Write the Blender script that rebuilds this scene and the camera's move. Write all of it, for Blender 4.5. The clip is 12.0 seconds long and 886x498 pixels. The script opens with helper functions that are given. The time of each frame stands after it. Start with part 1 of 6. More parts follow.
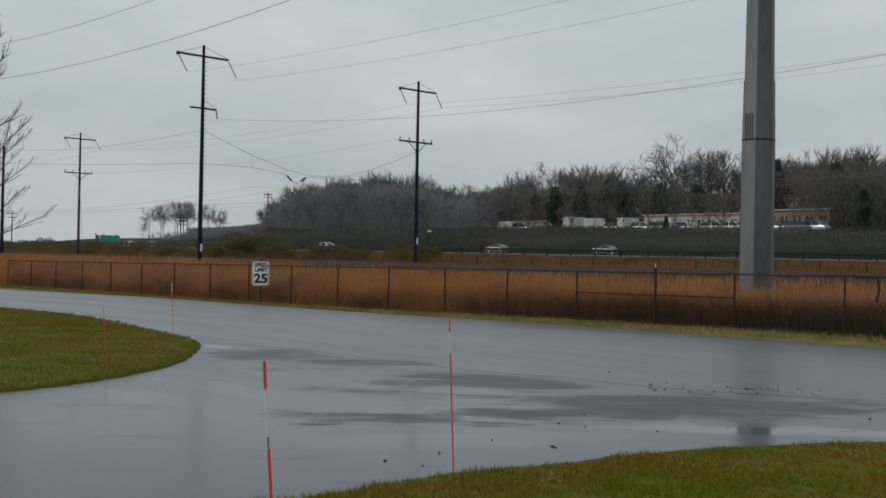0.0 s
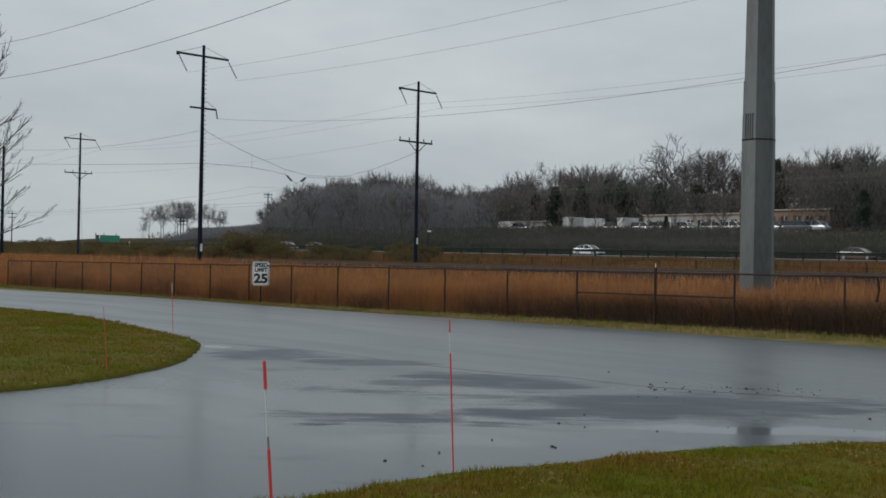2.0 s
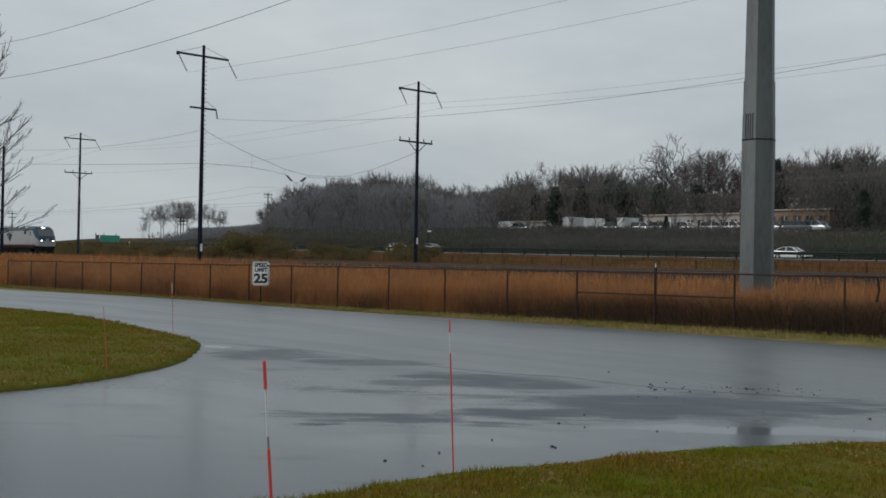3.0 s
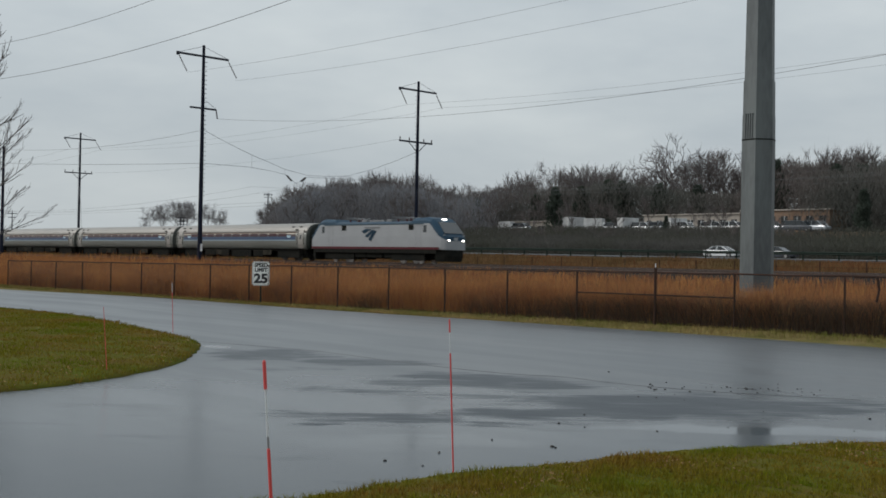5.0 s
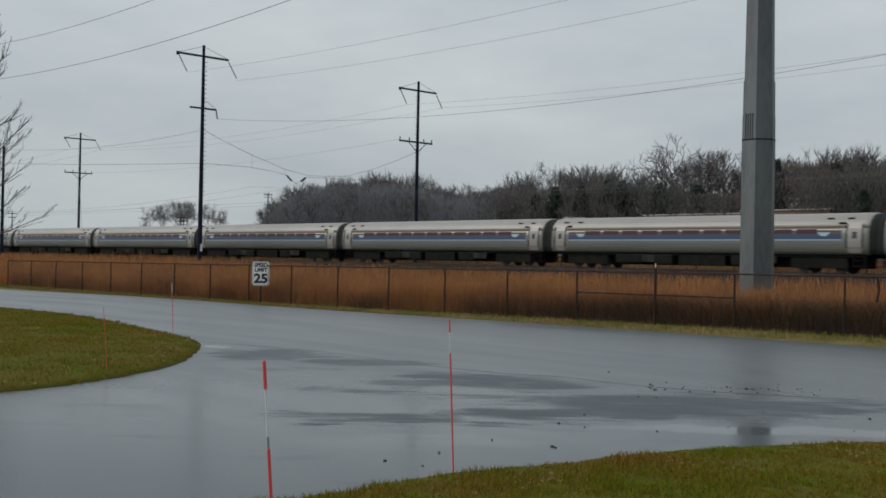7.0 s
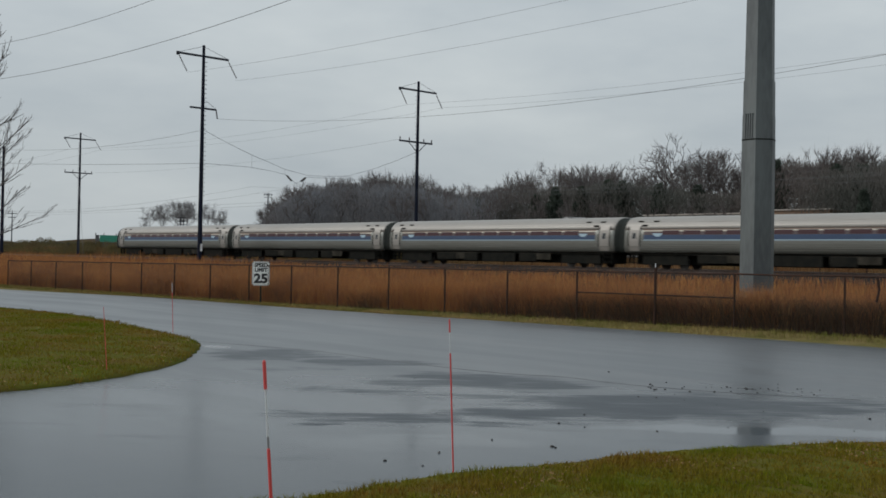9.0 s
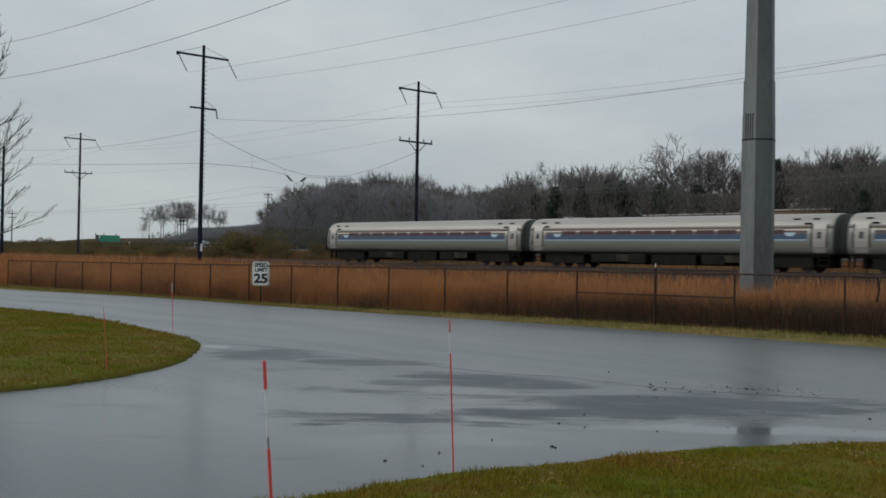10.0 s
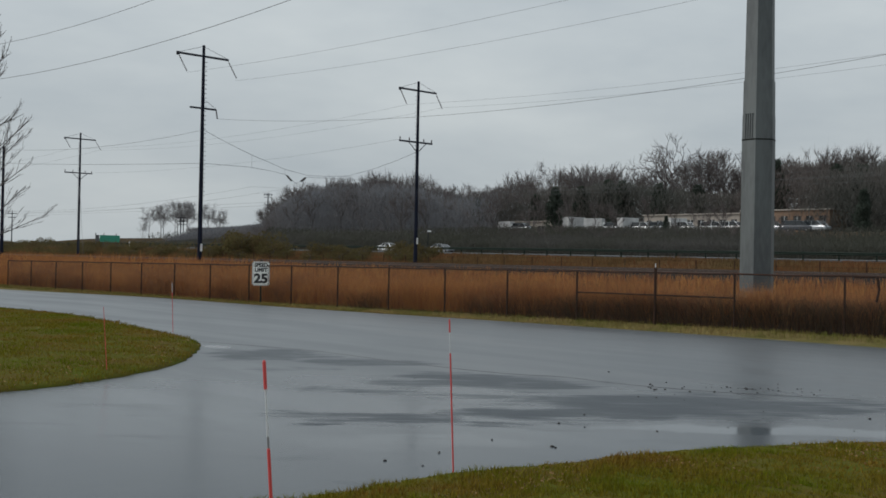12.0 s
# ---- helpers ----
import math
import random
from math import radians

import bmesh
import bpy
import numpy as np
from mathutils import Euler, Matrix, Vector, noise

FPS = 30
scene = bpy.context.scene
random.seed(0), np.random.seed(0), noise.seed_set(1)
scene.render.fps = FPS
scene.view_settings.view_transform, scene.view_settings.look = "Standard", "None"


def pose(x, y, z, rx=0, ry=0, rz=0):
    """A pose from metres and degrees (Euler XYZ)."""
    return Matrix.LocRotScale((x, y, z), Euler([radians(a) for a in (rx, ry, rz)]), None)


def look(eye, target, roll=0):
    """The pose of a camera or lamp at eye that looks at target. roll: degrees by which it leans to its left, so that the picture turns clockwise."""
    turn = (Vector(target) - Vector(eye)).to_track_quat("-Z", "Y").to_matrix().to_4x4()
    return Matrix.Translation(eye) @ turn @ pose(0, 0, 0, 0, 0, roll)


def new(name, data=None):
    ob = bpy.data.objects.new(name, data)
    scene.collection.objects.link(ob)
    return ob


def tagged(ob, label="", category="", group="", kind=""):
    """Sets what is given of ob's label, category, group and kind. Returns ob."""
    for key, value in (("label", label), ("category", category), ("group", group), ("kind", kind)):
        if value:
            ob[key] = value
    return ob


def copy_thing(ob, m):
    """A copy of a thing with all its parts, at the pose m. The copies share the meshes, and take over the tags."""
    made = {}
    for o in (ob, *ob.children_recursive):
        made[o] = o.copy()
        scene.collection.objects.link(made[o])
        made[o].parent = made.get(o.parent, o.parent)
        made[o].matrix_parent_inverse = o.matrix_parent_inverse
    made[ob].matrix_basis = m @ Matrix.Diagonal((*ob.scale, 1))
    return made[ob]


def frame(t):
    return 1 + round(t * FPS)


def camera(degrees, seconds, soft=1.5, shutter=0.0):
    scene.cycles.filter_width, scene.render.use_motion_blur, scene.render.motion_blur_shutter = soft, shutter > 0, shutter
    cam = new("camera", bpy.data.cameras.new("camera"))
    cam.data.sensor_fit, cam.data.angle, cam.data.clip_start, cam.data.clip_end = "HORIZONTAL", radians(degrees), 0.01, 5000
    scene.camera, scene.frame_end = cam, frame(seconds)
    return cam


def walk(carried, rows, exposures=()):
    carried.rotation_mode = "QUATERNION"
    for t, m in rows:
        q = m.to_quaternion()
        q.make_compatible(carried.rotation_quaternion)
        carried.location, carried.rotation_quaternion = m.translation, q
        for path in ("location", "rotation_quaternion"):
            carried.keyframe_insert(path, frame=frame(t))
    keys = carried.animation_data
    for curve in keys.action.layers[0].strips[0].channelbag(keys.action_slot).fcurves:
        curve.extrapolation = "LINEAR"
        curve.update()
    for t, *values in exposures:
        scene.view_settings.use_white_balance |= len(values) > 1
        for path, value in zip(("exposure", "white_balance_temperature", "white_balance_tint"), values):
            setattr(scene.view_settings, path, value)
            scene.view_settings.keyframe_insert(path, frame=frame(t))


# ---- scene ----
FOV = 44.18
cam = camera(FOV, 12.0, soft=1.65, shutter=0.15)
EYE = (0.0, 0.0, 2.05)
walk(cam, [(0.0, look(EYE, (0.0, 100.0, 3.033), 1.08)), (12.0, look(EYE, (0.0, 100.0, 3.033), 1.08))],
     exposures=[(0.0, 0.0), (3.2, 0.0), (4.8, 0.09), (5.6, 0.09), (5.9, 0.0), (12.0, 0.0)])

# ---- light: a closed, rainy sky with a weak, very wide sun from the left ----
SUN_EL, SUN_AZ = radians(36), radians(-88)      # azimuth from +y, clockwise
world = bpy.data.worlds.new("sky")
scene.world = world
world.use_nodes = True
wn, wl = world.node_tree.nodes, world.node_tree.links
wn.clear()
w_out = wn.new("ShaderNodeOutputWorld")
w_bg = wn.new("ShaderNodeBackground")
w_sky = wn.new("ShaderNodeTexSky")
w_sky.sky_type, w_sky.sun_disc, w_sky.sun_elevation, w_sky.sun_rotation = "NISHITA", False, SUN_EL, SUN_AZ
w_sky.air_density, w_sky.dust_density = 1.0, 4.0
w_scale = wn.new("ShaderNodeMix")
w_scale.data_type = "RGBA"
w_scale.inputs[0].default_value = 0.94
w_co = wn.new("ShaderNodeTexCoord")
w_map = wn.new("ShaderNodeMapping")
w_map.inputs["Scale"].default_value = (1.0, 1.0, 3.2)
w_no = wn.new("ShaderNodeTexNoise")
w_no.inputs["Scale"].default_value, w_no.inputs["Detail"].default_value, w_no.inputs["Roughness"].default_value = 3.2, 5.0, 0.55
w_ramp = wn.new("ShaderNodeValToRGB")
w_ramp.color_ramp.elements[0].position, w_ramp.color_ramp.elements[1].position = 0.3, 0.72
w_ramp.color_ramp.elements[0].color = (4.0, 4.5, 4.85, 1)
w_ramp.color_ramp.elements[1].color = (5.4, 5.85, 6.0, 1)
wl.new(w_co.outputs["Generated"], w_map.inputs["Vector"])
wl.new(w_map.outputs["Vector"], w_no.inputs["Vector"])
wl.new(w_no.outputs["Fac"], w_ramp.inputs["Fac"])
wl.new(w_sky.outputs["Color"], w_scale.inputs[6])
wl.new(w_ramp.outputs["Color"], w_scale.inputs[7])
w_sep = wn.new("ShaderNodeSeparateXYZ")
w_up = wn.new("ShaderNodeMapRange")
w_up.inputs["From Max"].default_value = 0.9
w_up.inputs["To Min"].default_value, w_up.inputs["To Max"].default_value = 0.90, 1.42
w_mul = wn.new("ShaderNodeMix")
w_mul.data_type, w_mul.blend_type = "RGBA", "MULTIPLY"
w_mul.inputs[0].default_value = 1.0
wl.new(w_co.outputs["Generated"], w_sep.inputs[0])
wl.new(w_sep.outputs["Z"], w_up.inputs["Value"])
wl.new(w_scale.outputs[2], w_mul.inputs[6])
wl.new(w_up.outputs["Result"], w_mul.inputs[7])
wl.new(w_mul.outputs[2], w_bg.inputs["Color"])
w_bg.inputs["Strength"].default_value = 0.108
wl.new(w_bg.outputs["Background"], w_out.inputs["Surface"])
sun_data = bpy.data.lights.new("sun", "SUN")
sun_data.energy, sun_data.angle, sun_data.color = 1.5, radians(28), (1.0, 0.97, 0.93)
sun = new("sun", sun_data)
sun.matrix_world = look((0, 0, 0), (-math.sin(SUN_AZ) * math.cos(SUN_EL), -math.cos(SUN_AZ) * math.cos(SUN_EL), -math.sin(SUN_EL)))


# ---- materials ----
def mat(name, base, rough=0.7, metal=0.0, vary=0.0, scale=4.0, dark=None, bump=0.0, bump_scale=60.0, island=0.0,
        objrand=0.0, emit=0.0, spec=0.5, stretch=(1, 1, 1), coat=0.0, thin=0.0):
    """A node material: base colour broken up by two noises, with fine relief."""
    m = bpy.data.materials.new(name)
    m.use_nodes = True
    n, l = m.node_tree.nodes, m.node_tree.links
    b = n["Principled BSDF"]
    b.inputs["Roughness"].default_value, b.inputs["Metallic"].default_value = rough, metal
    b.inputs["Specular IOR Level"].default_value, b.inputs["Coat Weight"].default_value = spec, coat
    b.inputs["Base Color"].default_value = (*base, 1)
    if emit:
        b.inputs["Emission Color"].default_value, b.inputs["Emission Strength"].default_value = (*base, 1), emit
    co = n.new("ShaderNodeTexCoord")
    mp = n.new("ShaderNodeMapping")
    mp.inputs["Scale"].default_value = stretch
    l.new(co.outputs["Object"], mp.inputs["Vector"])
    colour = None
    if vary:
        dark = dark or tuple(c * 0.5 for c in base)
        big, fine = n.new("ShaderNodeTexNoise"), n.new("ShaderNodeTexNoise")
        big.inputs["Scale"].default_value, big.inputs["Detail"].default_value = scale, 4
        fine.inputs["Scale"].default_value, fine.inputs["Detail"].default_value = scale * 11, 3
        l.new(mp.outputs["Vector"], big.inputs["Vector"])
        l.new(mp.outputs["Vector"], fine.inputs["Vector"])
        add = n.new("ShaderNodeMath")
        add.operation = "MULTIPLY_ADD"
        add.inputs[1].default_value = 0.45
        l.new(fine.outputs["Fac"], add.inputs[0])
        l.new(big.outputs["Fac"], add.inputs[2])
        rng = n.new("ShaderNodeMapRange")
        rng.inputs["From Min"].default_value, rng.inputs["From Max"].default_value = 0.56, 0.88
        rng.inputs["To Max"].default_value = vary
        l.new(add.outputs[0], rng.inputs["Value"])
        mx = n.new("ShaderNodeMix")
        mx.data_type = "RGBA"
        mx.inputs[6].default_value, mx.inputs[7].default_value = (*base, 1), (*dark, 1)
        l.new(rng.outputs["Result"], mx.inputs[0])
        colour = mx.outputs[2]
    if island or objrand:
        g = n.new("ShaderNodeNewGeometry" if island else "ShaderNodeObjectInfo")
        hv = n.new("ShaderNodeHueSaturation")
        k = island or objrand
        r1 = n.new("ShaderNodeMapRange")
        r1.inputs["To Min"].default_value, r1.inputs["To Max"].default_value = 1 - k, 1 + k
        r2 = n.new("ShaderNodeMapRange")
        r2.inputs["To Min"].default_value, r2.inputs["To Max"].default_value = 0.5 - 0.05 * k, 0.5 + 0.05 * k
        src = g.outputs["Random Per Island"] if island else g.outputs["Random"]
        l.new(src, r1.inputs["Value"])
        l.new(src, r2.inputs["Value"])
        l.new(r1.outputs["Result"], hv.inputs["Value"])
        l.new(r2.outputs["Result"], hv.inputs["Hue"])
        if colour:
            l.new(colour, hv.inputs["Color"])
        else:
            hv.inputs["Color"].default_value = (*base, 1)
        colour = hv.outputs["Color"]
    if colour:
        l.new(colour, b.inputs["Base Color"])
    if bump:
        bn, bp = n.new("ShaderNodeTexNoise"), n.new("ShaderNodeBump")
        bn.inputs["Scale"].default_value, bn.inputs["Detail"].default_value = bump_scale, 3
        bp.inputs["Strength"].default_value, bp.inputs["Distance"].default_value = bump, 0.02
        l.new(mp.outputs["Vector"], bn.inputs["Vector"])
        l.new(bn.outputs["Fac"], bp.inputs["Height"])
        l.new(bp.outputs["Normal"], b.inputs["Normal"])
    if thin:
        # thin leaves and twigs let part of the light through
        tr, ms = n.new("ShaderNodeBsdfTranslucent"), n.new("ShaderNodeMixShader")
        ms.inputs[0].default_value = thin
        if colour:
            l.new(colour, tr.inputs["Color"])
        else:
            tr.inputs["Color"].default_value = (*base, 1)
        l.new(b.outputs[0], ms.inputs[1])
        l.new(tr.outputs[0], ms.inputs[2])
        l.new(ms.outputs[0], n["Material Output"].inputs["Surface"])
    return m


def wet_asphalt():
    """Asphalt under a thin film of rain: smooth where the water stands, rougher and darker where it has run off."""
    m = bpy.data.materials.new("wet_asphalt")
    m.use_nodes = True
    n, l = m.node_tree.nodes, m.node_tree.links
    b = n["Principled BSDF"]
    co = n.new("ShaderNodeTexCoord")

    def tex(scale, detail, stretch=(1, 1, 1), turn=0.0, move=(0, 0, 0), warp=0.0):
        mp, t = n.new("ShaderNodeMapping"), n.new("ShaderNodeTexNoise")
        mp.inputs["Scale"].default_value, mp.inputs["Rotation"].default_value = stretch, (0, 0, turn)
        mp.inputs["Location"].default_value = move
        t.inputs["Scale"].default_value, t.inputs["Detail"].default_value = scale, detail
        t.inputs["Distortion"].default_value = warp
        l.new(co.outputs["Object"], mp.inputs["Vector"])
        l.new(mp.outputs["Vector"], t.inputs["Vector"])
        return t.outputs["Fac"]

    def ramp(src, a, c, lo=0.0, hi=1.0):
        r = n.new("ShaderNodeMapRange")
        r.interpolation_type = "SMOOTHSTEP"
        for key, v in (("From Min", a), ("From Max", c), ("To Min", lo), ("To Max", hi)):
            r.inputs[key].default_value = v
        l.new(src, r.inputs["Value"])
        return r.outputs["Result"]

    def op(kind, a, c):
        o = n.new("ShaderNodeMath")
        o.operation = kind
        for i, v in enumerate((a, c)):
            if isinstance(v, (int, float)):
                o.inputs[i].default_value = v
            else:
                l.new(v, o.inputs[i])
        return o.outputs[0]

    sep = n.new("ShaderNodeSeparateXYZ")
    l.new(co.outputs["Object"], sep.inputs[0])
    # the plan, bent a little so that the shores of the water are uneven
    bend = n.new("ShaderNodeTexNoise")
    bend.inputs["Scale"].default_value, bend.inputs["Detail"].default_value = 0.9, 4
    l.new(co.outputs["Object"], bend.inputs["Vector"])
    off = n.new("ShaderNodeVectorMath")
    off.operation = "MULTIPLY_ADD"
    off.inputs[1].default_value, off.inputs[2].default_value = (3.0, 1.5, 0), (-1.5, -0.75, 0)
    l.new(bend.outputs["Color"], off.inputs[0])
    bent = n.new("ShaderNodeVectorMath")
    l.new(co.outputs["Object"], bent.inputs[0])
    l.new(off.outputs[0], bent.inputs[1])

    def spots(rows):
        """The sum of soft patches: middle x and y, half sizes, weight."""
        total = None
        for x, y, rx, ry, w in rows:
            mp, ln = n.new("ShaderNodeMapping"), n.new("ShaderNodeVectorMath")
            mp.inputs["Scale"].default_value = (1 / rx, 1 / ry, 0)
            mp.inputs["Location"].default_value = (-x / rx, -y / ry, 0)
            ln.operation = "LENGTH"
            l.new(bent.outputs[0], mp.inputs["Vector"])
            l.new(mp.outputs["Vector"], ln.inputs[0])
            one = ramp(ln.outputs["Value"], 0.35, 1.45, w, 0.0)
            total = one if total is None else op("MAXIMUM", total, one)
        return total

    # where the water has run off: below the old seam, and on the crown of the junction
    dry = spots(((-3.75, 23.0, 1.35, 1.6, 1.0), (-1.7, 21.5, 1.5, 0.9, 0.9), (-2.9, 20.0, 1.1, 0.45, 0.6), (0.9, 18.5, 2.0, 1.1, 1.0),
                 (-0.1, 19.3, 1.3, 0.8, 0.8), (-0.9, 17.0, 1.1, 0.5, 0.6), (-1.7, 14.2, 1.1, 0.4, 0.6), (-0.4, 14.0, 1.3, 0.5, 0.75),
                 (0.5, 16.4, 1.2, 0.5, 0.65), (1.5, 14.6, 1.6, 0.75, 0.9), (3.2, 15.9, 2.3, 1.6, 1.0), (5.2, 16.1, 2.2, 1.1, 0.8)))
    pool = spots(((4.4, 13.6, 2.6, 0.52, 0.9), (-0.2, 12.4, 2.0, 0.7, 0.6), (-4.9, 24.6, 0.35, 0.5, 0.8)))
    film = ramp(sep.outputs["Y"], 11.5, 24.0, 0.18, 0.38)
    depth = ramp(sep.outputs["Y"], 9.0, 30.0, 0.10, 1.0)
    lane = n.new("ShaderNodeCombineXYZ")
    for key, axis in (("X", (-0.05, 0.055, 0)), ("Y", (0.30, 0.28, 0))):
        dot = n.new("ShaderNodeVectorMath")
        dot.operation = "DOT_PRODUCT"
        dot.inputs[1].default_value = axis
        l.new(co.outputs["Object"], dot.inputs[0])
        l.new(dot.outputs["Value"], lane.inputs[key])
    wave = n.new("ShaderNodeTexNoise")
    wave.inputs["Scale"].default_value, wave.inputs["Detail"].default_value = 1.6, 4
    l.new(lane.outputs[0], wave.inputs["Vector"])
    blot = wave.outputs["Fac"]
    streak = tex(1.1, 6, (0.45, 1.25, 1), 0.08, (0, 0, 0), 0.6)
    fine = tex(3.4, 5, (0.3, 1.5, 1), 0.0, (3, 5, 0), 0.4)
    dry = op("ADD", dry, op("MULTIPLY", op("MULTIPLY", op("ADD", fine, -0.5), 1.5), ramp(dry, 0.0, 0.4)))
    bare = ramp(op("ADD", dry, op("MULTIPLY", op("MULTIPLY", op("ADD", streak, -0.5), 1.9), ramp(sep.outputs["Y"], 17.0, 24.0, 1.0, 0.3))), 0.08, 1.12)
    grain = tex(170, 2)
    mx = n.new("ShaderNodeMix")
    mx.data_type = "RGBA"
    mx.inputs[6].default_value, mx.inputs[7].default_value = (0.055, 0.064, 0.073, 1), (0.090, 0.101, 0.111, 1)
    l.new(grain, mx.inputs[0])
    l.new(mx.outputs[2], b.inputs["Base Color"])
    rough = op("MULTIPLY", ramp(blot, 0.3, 0.7, 0.85, 1.15), op("ADD", film, op("MULTIPLY", bare, op("SUBTRACT", 0.5, film))))
    l.new(op("MULTIPLY", rough, ramp(pool, 0.3, 0.9, 1.0, 0.38)), b.inputs["Roughness"])
    wet = op("MULTIPLY", op("MULTIPLY", depth, ramp(blot, 0.3, 0.7, 0.92, 1.06)), ramp(bare, 0, 1, 1.0, 0.24))
    l.new(op("ADD", wet, ramp(pool, 0.3, 0.9, 0.0, 0.01)), b.inputs["Specular IOR Level"])
    b.inputs["IOR"].default_value = 1.45
    bp = n.new("ShaderNodeBump")
    bp.inputs["Distance"].default_value = 0.006
    l.new(op("ADD", op("MULTIPLY", grain, 0.7), tex(30, 3)), bp.inputs["Height"])
    l.new(ramp(bare, 0, 1, 0.012, 0.5), bp.inputs["Strength"])
    l.new(bp.outputs["Normal"], b.inputs["Normal"])
    return m


M = {}
M["road"] = wet_asphalt()
M["highway"] = mat("highway_asphalt", (0.07, 0.072, 0.075), 0.5, spec=0.2, vary=0.6, scale=0.4, bump=0.2)
M["ground"] = mat("field_soil", (0.12, 0.07, 0.036), 0.95, spec=0.0, vary=0.8, scale=0.3, dark=(0.075, 0.055, 0.026), bump=0.6, bump_scale=8)
M["lawn_soil"] = mat("lawn_turf", (0.075, 0.088, 0.01), 0.9, vary=0.9, scale=0.8, spec=0.05, dark=(0.095, 0.062, 0.016), bump=0.8, bump_scale=40)
M["lawn"] = mat("lawn_blade", (0.106, 0.134, 0.005), 0.9, vary=1.0, scale=0.5, dark=(0.19, 0.112, 0.02), island=0.3, spec=0.06, thin=0.25)
M["verge"] = mat("verge_blade", (0.27, 0.185, 0.075), 0.9, vary=1.0, scale=0.7, dark=(0.12, 0.125, 0.026), island=0.3, spec=0.12)
M["verge_soil"] = mat("verge_turf", (0.17, 0.13, 0.055), 0.95, vary=0.9, scale=0.9, dark=(0.09, 0.085, 0.025), bump=0.8, bump_scale=30, spec=0.1)
M["bramble"] = mat("bramble_stem", (0.125, 0.076, 0.05), 0.9, vary=0.9, scale=0.5, dark=(0.075, 0.055, 0.036), island=0.4, spec=0.03, thin=0.3)
M["litter"] = mat("dead_leaf", (0.22, 0.105, 0.038), 0.6, island=0.4, vary=0.3)
M["reed"] = mat("dry_grass_blade", (0.43, 0.195, 0.072), 0.85, vary=1.0, scale=0.35, dark=(0.24, 0.106, 0.05), island=0.3, spec=0.08, thin=0.3)
M["reed_far"] = mat("dry_field_blade", (0.185, 0.088, 0.042), 0.9, vary=1.0, scale=0.12, dark=(0.115, 0.078, 0.036), island=0.18, spec=0.06, thin=0.5)
M["bark"] = mat("bare_wood", (0.095, 0.088, 0.086), 0.9, vary=0.7, scale=0.5, dark=(0.06, 0.055, 0.054), island=0.2)
M["twig"] = mat("bare_twig", (0.125, 0.117, 0.12), 0.9, vary=0.9, scale=0.05, dark=(0.125, 0.098, 0.085), island=0.25, spec=0.15)
# rain haze over the far left hill is put into this blue-grey base
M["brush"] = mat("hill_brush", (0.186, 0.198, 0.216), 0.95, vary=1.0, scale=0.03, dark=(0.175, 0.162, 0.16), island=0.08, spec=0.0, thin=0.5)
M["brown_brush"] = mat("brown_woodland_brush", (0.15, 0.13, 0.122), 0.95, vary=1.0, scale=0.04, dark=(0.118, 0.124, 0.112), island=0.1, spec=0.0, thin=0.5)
# bare wood lightened for the far clump: distance haze held in the colour
M["far_wood"] = mat("haze_paled_wood", (0.22, 0.215, 0.22), 0.95, vary=0.6, scale=0.2, dark=(0.17, 0.16, 0.16), island=0.2, spec=0.05)
M["thicket"] = mat("thicket_stem", (0.10, 0.097, 0.09), 0.95, vary=1.0, scale=0.05, dark=(0.078, 0.08, 0.064), island=0.1, spec=0.05, thin=0.5)
M["litterbed"] = mat("woodland_floor", (0.085, 0.062, 0.042), 0.95, spec=0.0, vary=0.8, scale=0.2, dark=(0.04, 0.036, 0.026), bump=0.6, bump_scale=3)
M["needle"] = mat("evergreen_needle", (0.075, 0.092, 0.075), 0.9, island=0.12, vary=0.4, spec=0.08, thin=0.4)
M["bush"] = mat("shrub_leaf", (0.112, 0.102, 0.042), 0.9, vary=0.9, scale=0.25, spec=0.08, dark=(0.12, 0.08, 0.045), island=0.15, thin=0.5)
M["creosote"] = mat("creosoted_steel", (0.009, 0.012, 0.026), 0.7, spec=0.15, vary=0.5, scale=0.7, stretch=(3, 3, 0.3))
M["arm"] = mat("weathered_arm", (0.035, 0.038, 0.052), 0.7, spec=0.2, vary=0.5, scale=2)
M["insulator"] = mat("insulator_glaze", (0.07, 0.06, 0.06), 0.25)
M["cable"] = mat("cable", (0.05, 0.052, 0.058), 0.5)
M["thincable"] = mat("aluminium_cable", (0.1, 0.104, 0.11), 0.6, metal=0.2)
M["galv"] = mat("galvanised_pole", (0.115, 0.132, 0.134), 0.6, metal=0.1, vary=0.85, scale=0.55, dark=(0.06, 0.068, 0.073), stretch=(1.2, 1.2, 0.28), bump=0.08, bump_scale=9)
M["concrete"] = mat("concrete", (0.3, 0.29, 0.27), 0.9, vary=0.6, scale=2, bump=0.3)
M["fence"] = mat("rusted_fence_pipe", (0.030, 0.021, 0.018), 0.8, vary=0.8, scale=3, dark=(0.062, 0.03, 0.019), spec=0.12)
M["link"] = mat("fence_wire", (0.05, 0.042, 0.038), 0.7, vary=0.5, scale=2, dark=(0.08, 0.05, 0.035))
M["stake_red"] = mat("fluorescent_red", (0.58, 0.065, 0.068), 0.45, vary=0.35, scale=9, dark=(0.5, 0.05, 0.035))
M["stake_white"] = mat("fibreglass_white", (0.62, 0.64, 0.66), 0.45, vary=0.4, scale=12, dark=(0.42, 0.44, 0.46))
M["stake_grey"] = mat("fibreglass_grey", (0.2, 0.2, 0.21), 0.5)
M["sign_white"] = mat("sign_face", (0.86, 0.87, 0.84), 0.4, vary=0.25, scale=3, dark=(0.62, 0.62, 0.6))
M["black"] = mat("sign_black", (0.015, 0.015, 0.017), 0.5)
